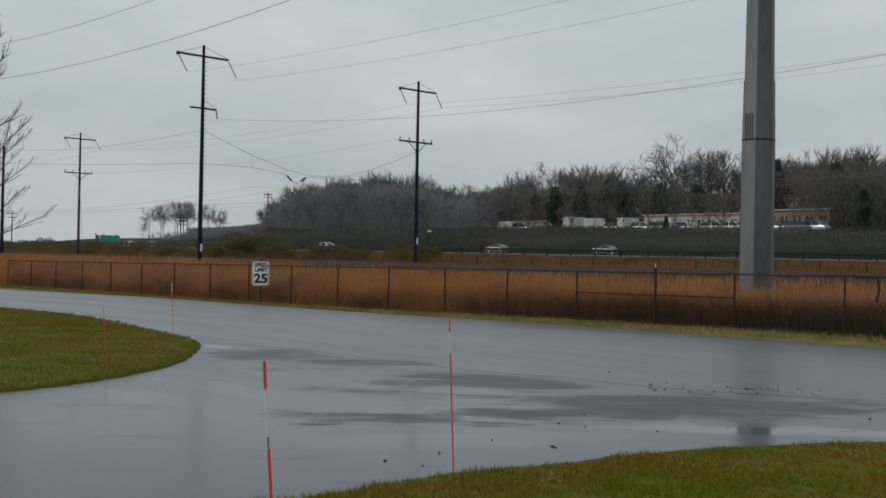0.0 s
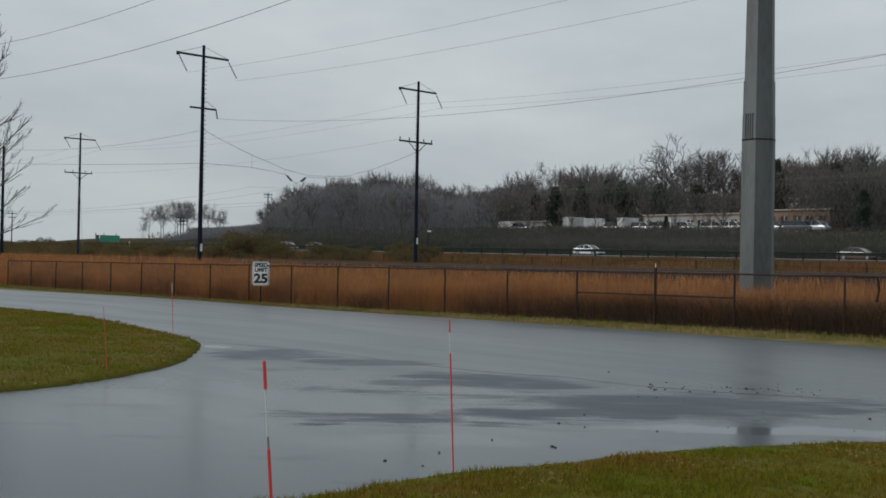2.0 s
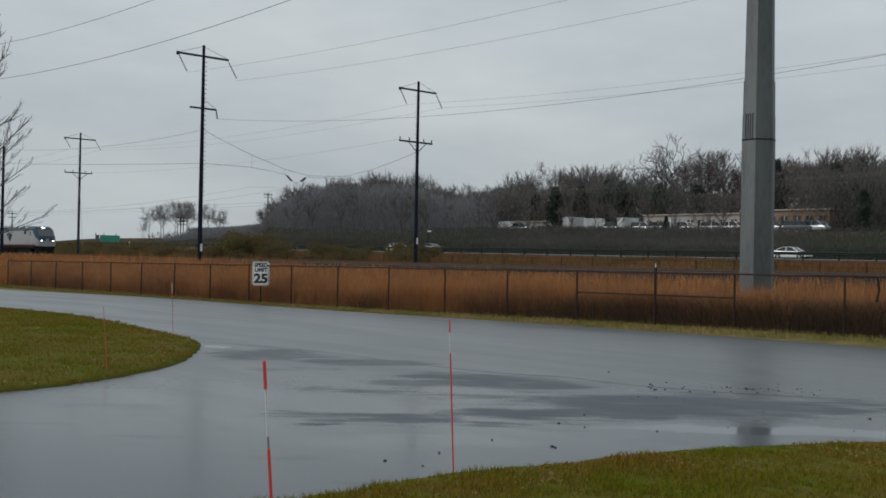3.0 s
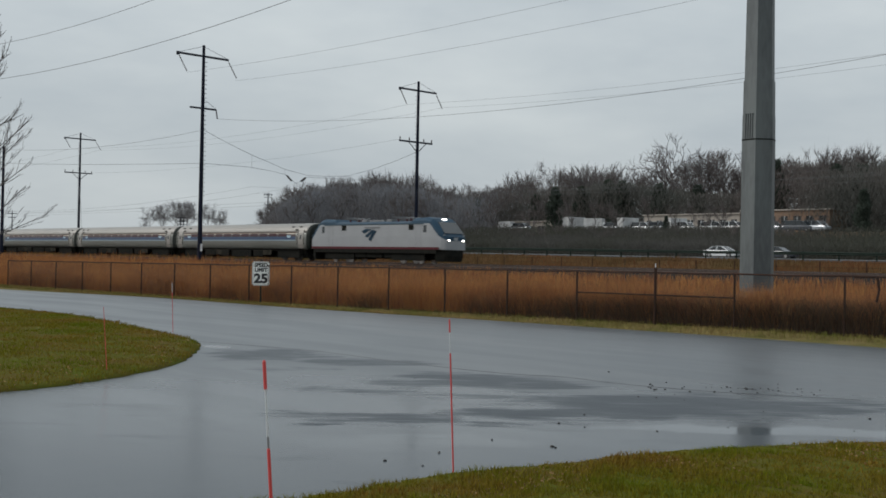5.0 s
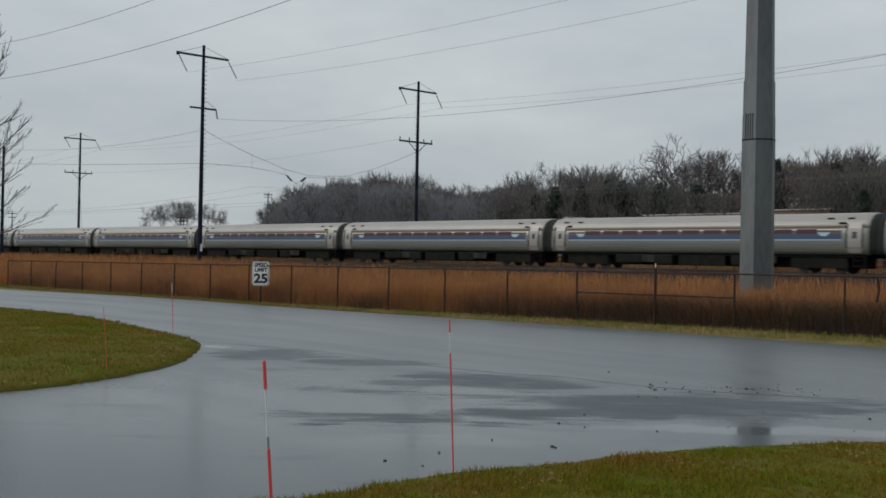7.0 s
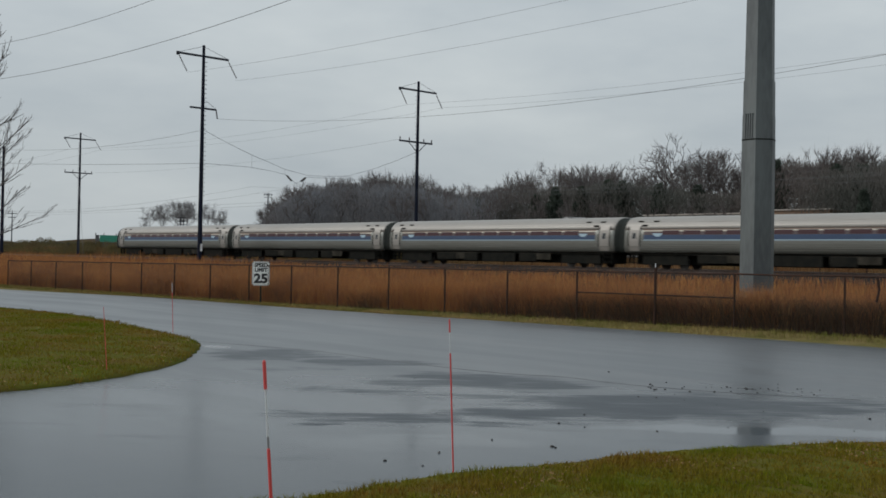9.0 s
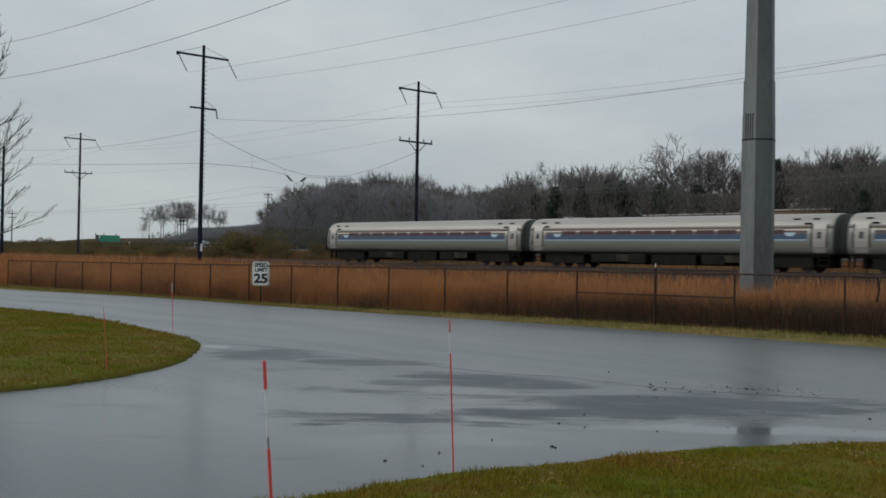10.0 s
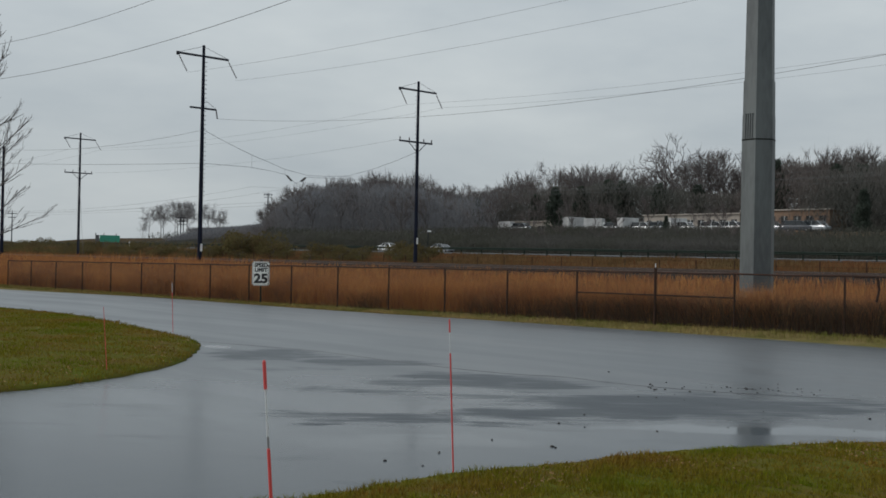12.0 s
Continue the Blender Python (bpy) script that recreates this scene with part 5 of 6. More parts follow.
    for x, l, h in ((0.0, 2.2, 0.16), (-1.9, 0.8, 0.22), (1.8, 0.7, 0.2)):
        bm = bmesh.new()
        box(bm, (x, 0, 3.66 + h / 2), (l, 1.7, h), 0.03)
        part("roof_box", bm, M["loco_grey"], root)
    for x, w in ((-1.9, 1.6), (0.2, 2.3), (2.2, 1.2)):
        bm = bmesh.new()
        box(bm, (x, 0, 0.78), (w, 2.5, 0.62), 0.05)
        part("equipment_box", bm, M["under"], root)
    bm = bmesh.new()
    box(bm, (0, 0, 1.1), (18.6, 2.5, 0.2), 0.03)
    part("underframe", bm, M["under"], root)
    # added dark filler along the middle, so nothing shows through underneath
    bm = bmesh.new()
    box(bm, (0, 0, 0.75), (18.0, 1.2, 0.75), 0.05)
    part("underfloor_fill", bm, M["under"], root)
    for x in (-5.1, 5.1):
        bogie(root, x, "wheel")
        for side in (-1, 1):
            bm = bmesh.new()
            box(bm, (x, side * 1.24, 0.64), (4.6, 0.12, 0.72), 0.05)
            part("bogie_frame", bm, M["under"], root)
    # shorten the whole thing to its true length
    for o in root.children:
        o.matrix_basis = Matrix.Diagonal((0.94, 1, 1, 1)) @ o.matrix_basis
    return root


loco = locomotive()
coaches = [coach()]
for _ in range(7):
    coaches.append(copy_thing(coaches[0], Matrix.Identity(4)))


# ---- highway ----
def highway():
    bm = bmesh.new()
    prof = [(101.5, -0.45), (102.0, 0.0), (114.5, 0.12), (128.0, 0.0), (128.5, -0.45)]
    loft(bm, [[at(s, p, float(road_z(s)) + z) for p, z in prof] for s in range(-150, 900, 25)], close=False)
    tagged(part("highway", bm, M["highway"]), "wet grey highway on a low embankment", "road", kind="structure")
    for p in (101.2,):
        root = empty("guardrail", label="thin dark steel guardrail along the highway", category="guardrail")
        bm = bmesh.new()
        prof = [(0.0, 0.44), (-0.08, 0.50), (0.0, 0.57), (0.0, 0.61), (-0.08, 0.68), (0.0, 0.75), (0.03, 0.75), (0.03, 0.44)]
        loft(bm, [[at(s, p + u, float(road_z(s)) + z) for u, z in prof] for s in range(20, 421, 20)])
        part("rail", bm, M["post"], root)
        bm = bmesh.new()
        box(bm, (0, 0, 0), (0.16, 0.12, 1.25), 0.02)
        me = None
        for i in range(70):
            q = at(25 + 3.8 * i, p + 0.13, float(road_z(25 + 3.8 * i)) + 0.2)
            m = Matrix.Translation(q) @ Matrix.Rotation(TURN, 4, "Z")
            if me is None:
                me = part("post", bm, M["post"], root)
                me.matrix_basis = m
            else:
                share("post", me, root, m)
    # right-of-way fence below the bank
    root = empty("wire_fence", label="low wire fence with thin posts below the bank", category="fence")
    bm = bmesh.new()
    rod(bm, (0, 0, -0.3), (0, 0, 1.25), 0.05, n=6)
    first = None
    segs = []
    prev = None
    for i in range(30):
        s = 30 + 4.2 * i
        q = at(s, 88.5, float(height(s, 88.5)))
        m = Matrix.Translation(q)
        if first is None:
            first = part("post", bm, M["fence"], root)
            first.matrix_basis = m
        else:
            share("post", first, root, m)
        if prev is not None:
            for z in (0.3, 0.75, 1.2):
                segs.append((*(prev + Vector((0, 0, z))), *(q + Vector((0, 0, z))), 0.012, 0.012))
        prev = q
    V, F = tubes(segs)
    link("wire", big_mesh("wire", V, F), M["fence"], root)


highway()


def car(paint, label, lights=True, van=False):
    """A saloon or a van: body, glasshouse, wheels, lamps; it heads along +x."""
    root = empty("car", label=label, category="car", group="cars on the highway")
    L = 4.7 if not van else 5.3
    # side profile as (x, half width, bottom, top)
    if van:
        st = [(2.65, 0.70, 0.45, 0.80), (2.5, 0.88, 0.32, 1.0), (1.9, 0.95, 0.28, 1.12), (1.2, 0.97, 0.28, 1.15), (-2.4, 0.97, 0.28, 1.15), (-2.62, 0.93, 0.35, 1.1)]
        cab = [(1.75, 0.82, 1.13), (1.0, 0.84, 1.85), (0.6, 0.85, 1.95), (-2.3, 0.85, 1.95), (-2.55, 0.85, 1.13)]
    else:
        st = [(2.32, 0.62, 0.42, 0.62), (2.2, 0.80, 0.30, 0.74), (1.6, 0.88, 0.24, 0.86), (0.9, 0.90, 0.22, 0.93), (-1.3, 0.90, 0.22, 0.97), (-2.1, 0.85, 0.28, 0.98), (-2.36, 0.74, 0.40, 0.90)]
        cab = [(1.15, 0.78, 0.92), (0.35, 0.66, 1.40), (-0.3, 0.64, 1.46), (-1.0, 0.65, 1.40), (-1.85, 0.74, 0.96)]
    bm = bmesh.new()
    loft(bm, [[(x, -w * 0.94, lo), (x, -w, lo + 0.25 * (hi - lo)), (x, -w, lo + 0.7 * (hi - lo)), (x, -w * 0.88, hi), (x, w * 0.88, hi), (x, w, lo + 0.7 * (hi - lo)), (x, w, lo + 0.25 * (hi - lo)), (x, w * 0.94, lo)] for x, w, lo, hi in st])
    part("body", bm, M[paint], root, smooth=False)
    bm = bmesh.new()
    loft(bm, [[(x, -w, z - 0.3 if i in (0, len(cab) - 1) else 0.8), (x, -w * 0.97, z), (x, w * 0.97, z), (x, w, z - 0.3 if i in (0, len(cab) - 1) else 0.8)] for i, (x, w, z) in enumerate(cab)])
    part("glasshouse", bm, M["dark_glass"], root, "dark tinted windows")
    bm = bmesh.new()
    tops = cab[1:-1]
    loft(bm, [[(x, -w * 0.98, z - 0.03), (x, -w * 0.8, z + 0.025), (x, w * 0.8, z + 0.025), (x, w * 0.98, z - 0.03)] for x, w, z in tops])
    part("roof", bm, M[paint], root)
    for x0, x1 in ((cab[0], cab[1]), (cab[-1], cab[-2])):
        for side in (-1, 1):
            bm = bmesh.new()
            rod(bm, (x0[0], side * x0[1], x0[2]), (x1[0], side * x1[1] * 0.98, x1[2]), 0.045, n=5)
            part("pillar", bm, M[paint], root)
    for side in (-1, 1):
        bm = bmesh.new()
        z = cab[2][2]
        rod(bm, (-0.35, side * 0.86, 0.93), (-0.35, side * cab[2][1], z), 0.05, n=5)
        part("pillar", bm, M[paint], root)
    for x in (L * 0.3, -L * 0.29):
        for side in (-1, 1):
            bm = bmesh.new()
            rod(bm, (x, side * 0.70, 0.33), (x, side * 0.92, 0.33), 0.33, n=18)
            w = part("wheel", bm, M["tyre"], root)
            bm = bmesh.new()
            rod(bm, (x, side * 0.91, 0.33), (x, side * 0.94, 0.33), 0.2, 0.16, n=12)
            part("rim", bm, M["wheel"], w)
    fx = st[1][0] + 0.04
    for side in (-1, 1):
        bm = bmesh.new()
        box(bm, (fx, side * 0.62, 0.66 if not van else 0.85), (0.14, 0.26, 0.13), 0.03)
        part("headlight", bm, M["head"] if lights else M["dark_glass"], root, "lit headlight" if lights else "")
        bm = bmesh.new()
        box(bm, (st[-1][0] + 0.02, side * 0.62, 0.78), (0.1, 0.24, 0.13), 0.03)
        part("tail_lamp", bm, M["tail"], root)
    return root


CARS = [   # paint, label, lit, van, lane, position at a time and speed: s = s0 - v * t
    ("car_white", "white saloon car driving with headlights on", True, False, 118.0, 156.6, 30.22),
    ("car_brown", "dark brown saloon car on the wet highway", False, False, 118.0, 113.8, 28.23),
    ("car_dark", "dark grey saloon car on the wet highway", False, False, 118.0, 93.3, 30.33),
    ("car_dark", "dark car with bright headlights on the highway", True, False, 118.0, 220.8, 30.71),
    ("car_white", "white saloon car on the wet highway", False, False, 118.0, 230.4, 31.10),
    ("car_white", "white saloon car driving through road spray", False, False, 118.0, 422.2, 31.60),
    ("car_white", "pale saloon car on the wet highway", False, False, 118.0, 500.6, 30.11),
    ("car_silver", "silver saloon car on the far lane of the highway", False, False, 122.0, 490.7, 30.00),
]
cars = []
for paint, label, lit, van, lane, s0, v in CARS:
    cars.append((car(paint, label, lit, van), lane, s0, v))


# ---- far buildings, signs, masts ----
def building(name, s0, s1, p, z, h, wall, label, bays):
    """A long low building whose front faces the railway."""
    c = at((s0 + s1) / 2, p, z)
    L, D = s1 - s0, 6.5
    root = empty(name, Matrix.Translation(c) @ Matrix.Rotation(math.atan2(-ALONG.y, -ALONG.x), 4, "Z"), label=label, category="building")
    bm = bmesh.new()
    # front wall with openings: piers, sill wall and lintel
    n = bays
    w = L / n
    box(bm, (0, 0.15, h - 0.5), (L, 0.3, 1.0))
    box(bm, (0, 0.15, 0.45 - 2), (L, 0.3, 0.9 + 4))
    for i in range(n + 1):
        box(bm, (-L / 2 + w * i + (0.3 if i == 0 else -0.3 if i == n else 0), 0.15, h / 2), (0.6 if i in (0, n) else w * 0.42, 0.296, h - 1.9 + 0.1))
    for x in (-L / 2 + 0.15, L / 2 - 0.15):
        box(bm, (x, D / 2 + 0.15, h / 2 - 2), (0.3, D - 0.3, h + 4))
    box(bm, (0, D, h / 2 - 2), (L, 0.3, h + 4))
    part("wall", bm, M[wall], root)
    bm = bmesh.new()
    box(bm, (0, D / 2, h + 0.12), (L + 0.5, D + 0.6, 0.24), 0.03)
    part("roof", bm, M["cream"], root, "flat pale roof edge")
    for i in range(n):
        bm = bmesh.new()
        x = -L / 2 + w * (i + 0.5)
        box(bm, (x, 0.16, (h - 0.1) / 2), (w * 0.6, 0.06, h - 1.8))
        win = part("window", bm, M["dark_glass"], root)
        bm = bmesh.new()
        box(bm, (x, 0.1, (h - 0.1) / 2), (0.08, 0.08, h - 1.9))
        box(bm, (x, 0.0, 0.93), (w * 0.6, 0.4, 0.07))
        part("frame", bm, M["white"], win)
    return root


building("warehouse", 93.5, 111.0, 180, 8.2, 3.9, "tan", "long tan low building with a flat white roof edge", 7)
building("warehouse", 112.0, 134.0, 181, 8.0, 3.7, "cream", "long cream low building behind bare trees", 9)
building("warehouse", 150.0, 176.0, 184, 8.2, 2.8, "cream", "low cream building half hidden by woods", 8)
for s, p, paint in ((109.0, 174, "car_white"), (112.5, 173.5, "car_white"), (119.5, 174, "car_white"), (124, 173, "car_silver"), (128.5, 173.5, "car_white"), (134.5, 173, "car_silver"), (160, 173, "car_silver"), (95.5, 173, "car_dark"), (92.5, 173.5, "car_silver"), (101.5, 174, "car_silver")):
    v = car(paint, "parked pale van before the low buildings" if paint != "car_dark" else "parked dark van before the low buildings", False, True)
    v["group"] = "parked vans"
    v.matrix_basis = Matrix.Translation(at(s, p, float(height(s, p)))) @ pose(0, 0, 0, 0, 0, HEADING + (s * 37) % 30 - 15)


def box_truck():
    """A parked delivery truck: cab, tall box body, chassis, wheels."""
    root = empty("box_truck", label="parked white box truck half hidden by bare trees", category="truck", group="parked box trucks")
    bm = bmesh.new()
    box(bm, (-0.9, 0, 2.05), (4.6, 2.3, 2.5), 0.05)
    part("cargo_box", bm, M["truck_white"], root)
    bm = bmesh.new()
    loft(bm, [[(x, -w, 0.7), (x, -w, z), (x, w, z), (x, w, 0.7)] for x, w, z in ((1.5, 1.0, 2.35), (2.2, 1.0, 2.3), (2.8, 0.95, 1.5), (3.6, 0.9, 1.3))])
    part("cab", bm, M["car_white"], root)
    for y in (-1.005, 1.005):
        bm = bmesh.new()
        box(bm, (2.05, y, 1.75), (0.6, 0.02, 0.5))
        part("cab_window", bm, M["dark_glass"], root)
    bm = bmesh.new()
    box(bm, (0.2, 0, 0.62), (6.4, 0.9, 0.25), 0.03)
    part("chassis", bm, M["under"], root)
    for x in (-1.8, 2.7):
        for y in (-0.95, 0.95):
            bm = bmesh.new()
            rod(bm, (x, y - 0.14, 0.44), (x, y + 0.14, 0.44), 0.44, n=16)
            part("wheel", bm, M["tyre"], root)
    return root


truck = None
for s, p, turn, k in ((146.7, 175, 80, 0.95), (140.3, 174, 20, 0.85), (132.0, 174, 75, 0.85), (165.2, 174, 5, 0.72), (121.0, 174.5, 70, 0.8)):
    m = Matrix.Translation(at(s, p, float(height(s, p)))) @ pose(0, 0, 0, 0, 0, HEADING + turn) @ Matrix.Diagonal((k, k, k, 1))
    if truck is None:
        truck = box_truck()
        truck.matrix_basis = m
    else:
        copy_thing(truck, m).matrix_basis = m


def far_things():
    # highway sign bridge
    s, p = 203, 99.8
    g = float(height(s, p)) - 0.55
    root = empty("highway_sign", Matrix.Translation(at(s, p, g)) @ pose(0, 0, 0, 0, 0, 43), label="green highway sign panels on steel posts", category="road sign")
    for x, w, m in ((-0.4, 4.2, "green_sign"), (-3.0, 0.7, "thincable")):
        bm = bmesh.new()
        box(bm, (x, 0, 2.25), (w, 0.1, 1.35), 0.02)
        part("panel", bm, M[m], root)
    for x in (-3.3, -1.6, 1.0):
        bm = bmesh.new()
        box(bm, (x, 0.12, 1.3), (0.12, 0.12, 4.0))
        part("post", bm, M["thincable"], root)
    # floodlight mast
    s, p = 296, 199
    g = float(height(s, p))
    root = empty("floodlight_mast", Matrix.Translation(at(s, p, g)), label="tall floodlight mast with a lamp frame", category="light mast")
    bm = bmesh.new()
    rod(bm, (0, 0, -0.5), (0, 0, 22.6 - g), 0.25, 0.14)
    part("mast", bm, M["arm"], root)
    bm = bmesh.new()
    for z in (22.2, 21.1, 18.8):
        box(bm, (0, 0, z - g), (2.6 if z > 20 else 2.2, 0.14, 0.14))
    for x in (-1.2, -0.4, 0.4, 1.2):
        box(bm, (x, 0, 21.9 - g), (0.34, 0.3, 0.4), 0.04)
    part("lamp_frame", bm, M["arm"], root)
    # lamp post beside the highway
    s, p = 143, 130
    g = float(height(s, p))
    root = empty("street_lamp", Matrix.Translation(at(s, p, g)), label="dark lamp post with a white lamp head", category="street lamp")
    bm = bmesh.new()
    rod(bm, (0, 0, -0.3), (0, 0, 4.0), 0.09, 0.06)
    part("pole", bm, M["creosote"], root)
    bm = bmesh.new()
    box(bm, (0.2, 0, 4.05), (0.7, 0.35, 0.28), 0.05)
    part("lamp_head", bm, M["white"], root)
    # white marker post by the track
    s, p = 192, 98
    bm = bmesh.new()
    box(bm, (0, 0, 0.5), (0.22, 0.22, 1.5), 0.03)
    ob = tagged(part("marker_post", bm, M["white"]), "white marker post in the brown field", "marker post")
    ob.matrix_basis = Matrix.Translation(at(s, p, float(height(s, p))))
    # distant poles on the horizon
    bm = bmesh.new()
    rod(bm, (0, 0, -0.5), (0, 0, 11.5), 0.2, 0.12, 6)
    bm2 = bmesh.new()
    box(bm2, (0, 0, 10.6), (3.0, 0.15, 0.18))
    box(bm2, (0, 0, 9.4), (2.4, 0.15, 0.18))
    first = empty("distant_pole", Matrix.Translation(at(330, 130, 3)), label="distant grey utility pole with cross-arms", category="utility pole", group="distant poles")
    part("shaft", bm, M["arm"], first)
    part("cross_arm", bm2, M["arm"], first)
    for s, p in ((400, 92), (470, 112), (520, 128), (430, 150), (300, 170), (330, 188), (560, 105)):
        copy_thing(first, Matrix.Translation(at(s, p, 2.9)) @ pose(0, 0, 0, 0, 0, 15 + s % 40))


far_things()


# ---- bare trees ----
def grow(seed, h, spread=0.5, bare=0.25, levels=4, limbs=11, twig=0.016, droop=0.0):
    """Limbs of a leafless tree: stout tubes and fine tubes apart."""
    r = random.Random(seed)
    stout, fine = [], []

    def branch(a, d, length, rad, level):
        n = 3 if level < 2 else 2 if level < 4 else 1
        pts = [a]
        dd = d.copy()
        for i in range(n):
            dd = (dd + Vector((r.uniform(-1, 1), r.uniform(-1, 1), r.uniform(-0.5, 0.9) - droop)) * (0.10 + 0.05 * level)).normalized()
            pts.append(pts[-1] + dd * (length / n))
        for i in range(n):
            r0 = rad * (1 - 0.6 * i / n)
            r1 = rad * (1 - 0.6 * (i + 1) / n)
            (stout if level < 2 else fine).append((*pts[i], *pts[i + 1], max(r0, twig), max(r1, twig * 0.7)))
        if level >= levels:
            return
        for k in range((5, 5, 4, 3)[min(level, 3)] if level else limbs):
            t = r.uniform(0.25, 1.0) if level else bare + (1 - bare) * (k + r.random()) / limbs
            i = min(int(t * n), n - 1)
            q = pts[i] + (pts[i + 1] - pts[i]) * (t * n - i)
            side = Vector((r.gauss(0, 1), r.gauss(0, 1), r.gauss(0, 0.35)))
            axis = (pts[i + 1] - pts[i]).normalized()
            side = (side - axis * side.dot(axis)).normalized()
            nd = (axis * (1.0 - spread * 0.55) + side * (0.5 + spread) + Vector((0, 0, 0.28 - droop))).normalized()
            branch(q, nd, length * r.uniform(0.40, 0.58) * (1.1 - 0.35 * t if not level else 1.0), rad * (0.42 if level else 0.36), level + 1)

    branch(Vector((0, 0, -0.3)), Vector((0, 0, 1)), h, h * 0.017, 0)
    return np.array(stout), np.array(fine)


def forked(seed, h, width=0.5, fork=0.38, levels=5, twig=0.03, girth=0.017):
    """A spreading tree that forks again and again into a rounded crown."""
    r = random.Random(seed)
    stout, fine = [], []

    def limb(a, d, length, rad, level):
        mid = a + d * (length * 0.5)
        d2 = (d + Vector((r.uniform(-1, 1), r.uniform(-1, 1), r.uniform(-0.3, 0.6))) * 0.16).normalized()
        b = mid + d2 * (length * 0.5)
        out = stout if level < 2 else fine
        out.append((*a, *mid, max(rad, twig), max(rad * 0.85, twig)))
        out.append((*mid, *b, max(rad * 0.85, twig), max(rad * 0.68, twig * 0.8)))
        if level >= levels:
            return
        for k in range(r.choice((3, 4)) if level == 0 else r.choice((2, 2, 3))):
            side = Vector((r.gauss(0, 1), r.gauss(0, 1), r.gauss(0, 0.3)))
            side = (side - d2 * side.dot(d2)).normalized()
            nd = (d2 + side * r.uniform(0.35, 0.85) * (0.6 + width) + Vector((0, 0, 0.14))).normalized()
            limb(b if r.random() < 0.75 else mid, nd, length * (r.uniform(0.5, 0.68) if level == 0 else r.uniform(0.68, 0.9)), rad * 0.62, level + 1)

    limb(Vector((0, 0, -0.3)), Vector((0, 0, 1)), h * fork, h * girth, 0)
    stout, fine = np.array(stout), np.array(fine)
    k = h / fine[:, 5].max()
    for a in (stout, fine):
        a[:, [2, 5]] *= k
        a[:, [0, 1, 3, 4]] *= min(k, 1.25)
    return stout, fine


def make_tree(name, segs, m, label, group, mats=("bark", "twig"), sprays=3, reach=1.2, wide=0.026):
    root = empty(name, m, label=label, category="tree", group=group)
    V, F = tubes(segs[0], 5)
    link("trunk", big_mesh("trunk", V, F), M[mats[0]], root)
    V, F = tubes(segs[1], 3)
    F = np.concatenate([F[:, [0, 1, 2]], F[:, [0, 2, 3]]])
    if sprays:
        # the finest twigs, as slim slivers that fan out of the branch ends
        r = np.random.default_rng(len(V))
        ends = np.repeat(segs[1][:, 3:6], sprays, 0)
        n = len(ends)
        d = np.repeat(segs[1][:, 3:6] - segs[1][:, 0:3], sprays, 0)
        d = d / (np.linalg.norm(d, axis=1, keepdims=True) + 1e-9) + r.normal(0, 0.42, (n, 3)) + [0, 0, 0.25]
        tip = ends + d * r.uniform(0.35, 1.0, (n, 1)) * reach
        w = r.normal(0, 1, (n, 3))
        w = w / np.linalg.norm(w, axis=1, keepdims=True) * wide
        V2 = np.stack([ends - w, ends + w, tip], 1).reshape(-1, 3)
        F = np.concatenate([F, np.arange(len(V2)).reshape(-1, 3) + len(V)])
        V = np.concatenate([V, V2])
    link("crown", big_mesh("crown", V, F), M[mats[1]], root)
    return root


# the roof line of the woods by direction (s over p): height of the dense mass, and of the crowns, 198 m off
DIRECTION = [0.39, 0.464, 0.496, 0.513, 0.543, 0.568, 0.626, 0.696, 0.741, 0.773, 0.84, 0.893, 0.931, 0.971, 0.991, 1.065, 1.128, 1.183, 1.273, 1.371, 1.431, 1.478, 1.509, 1.56]
MASS = [21.2, 21.9, 23.4, 22.5, 21.7, 21.8, 17.4, 18.0, 19.4, 20.1, 18.9, 18.9, 19.2, 20.1, 18.8, 18.5, 22.0, 23.2, 23.0, 23.2, 20.4, 16.5, 11.9, 8.8]
CROWN = [22.9, 23.7, 25.4, 25.0, 25.3, 24.7, 24.6, 23.5, 23.0, 24.3, 25.8, 25.1, 23.7, 22.6, 21.9, 21.8, 25.1, 26.4, 25.4, 25.8, 23.3, 19.1, 13.7, 9.2]


def roofline(s, p, line):
    """How tall the woods stand over the ground there."""
    s, p = np.asarray(s, float), np.asarray(p, float)
    return 2.05 + (np.interp(s / p, DIRECTION, line) - 2.05) * p / 198 - height(s, p)


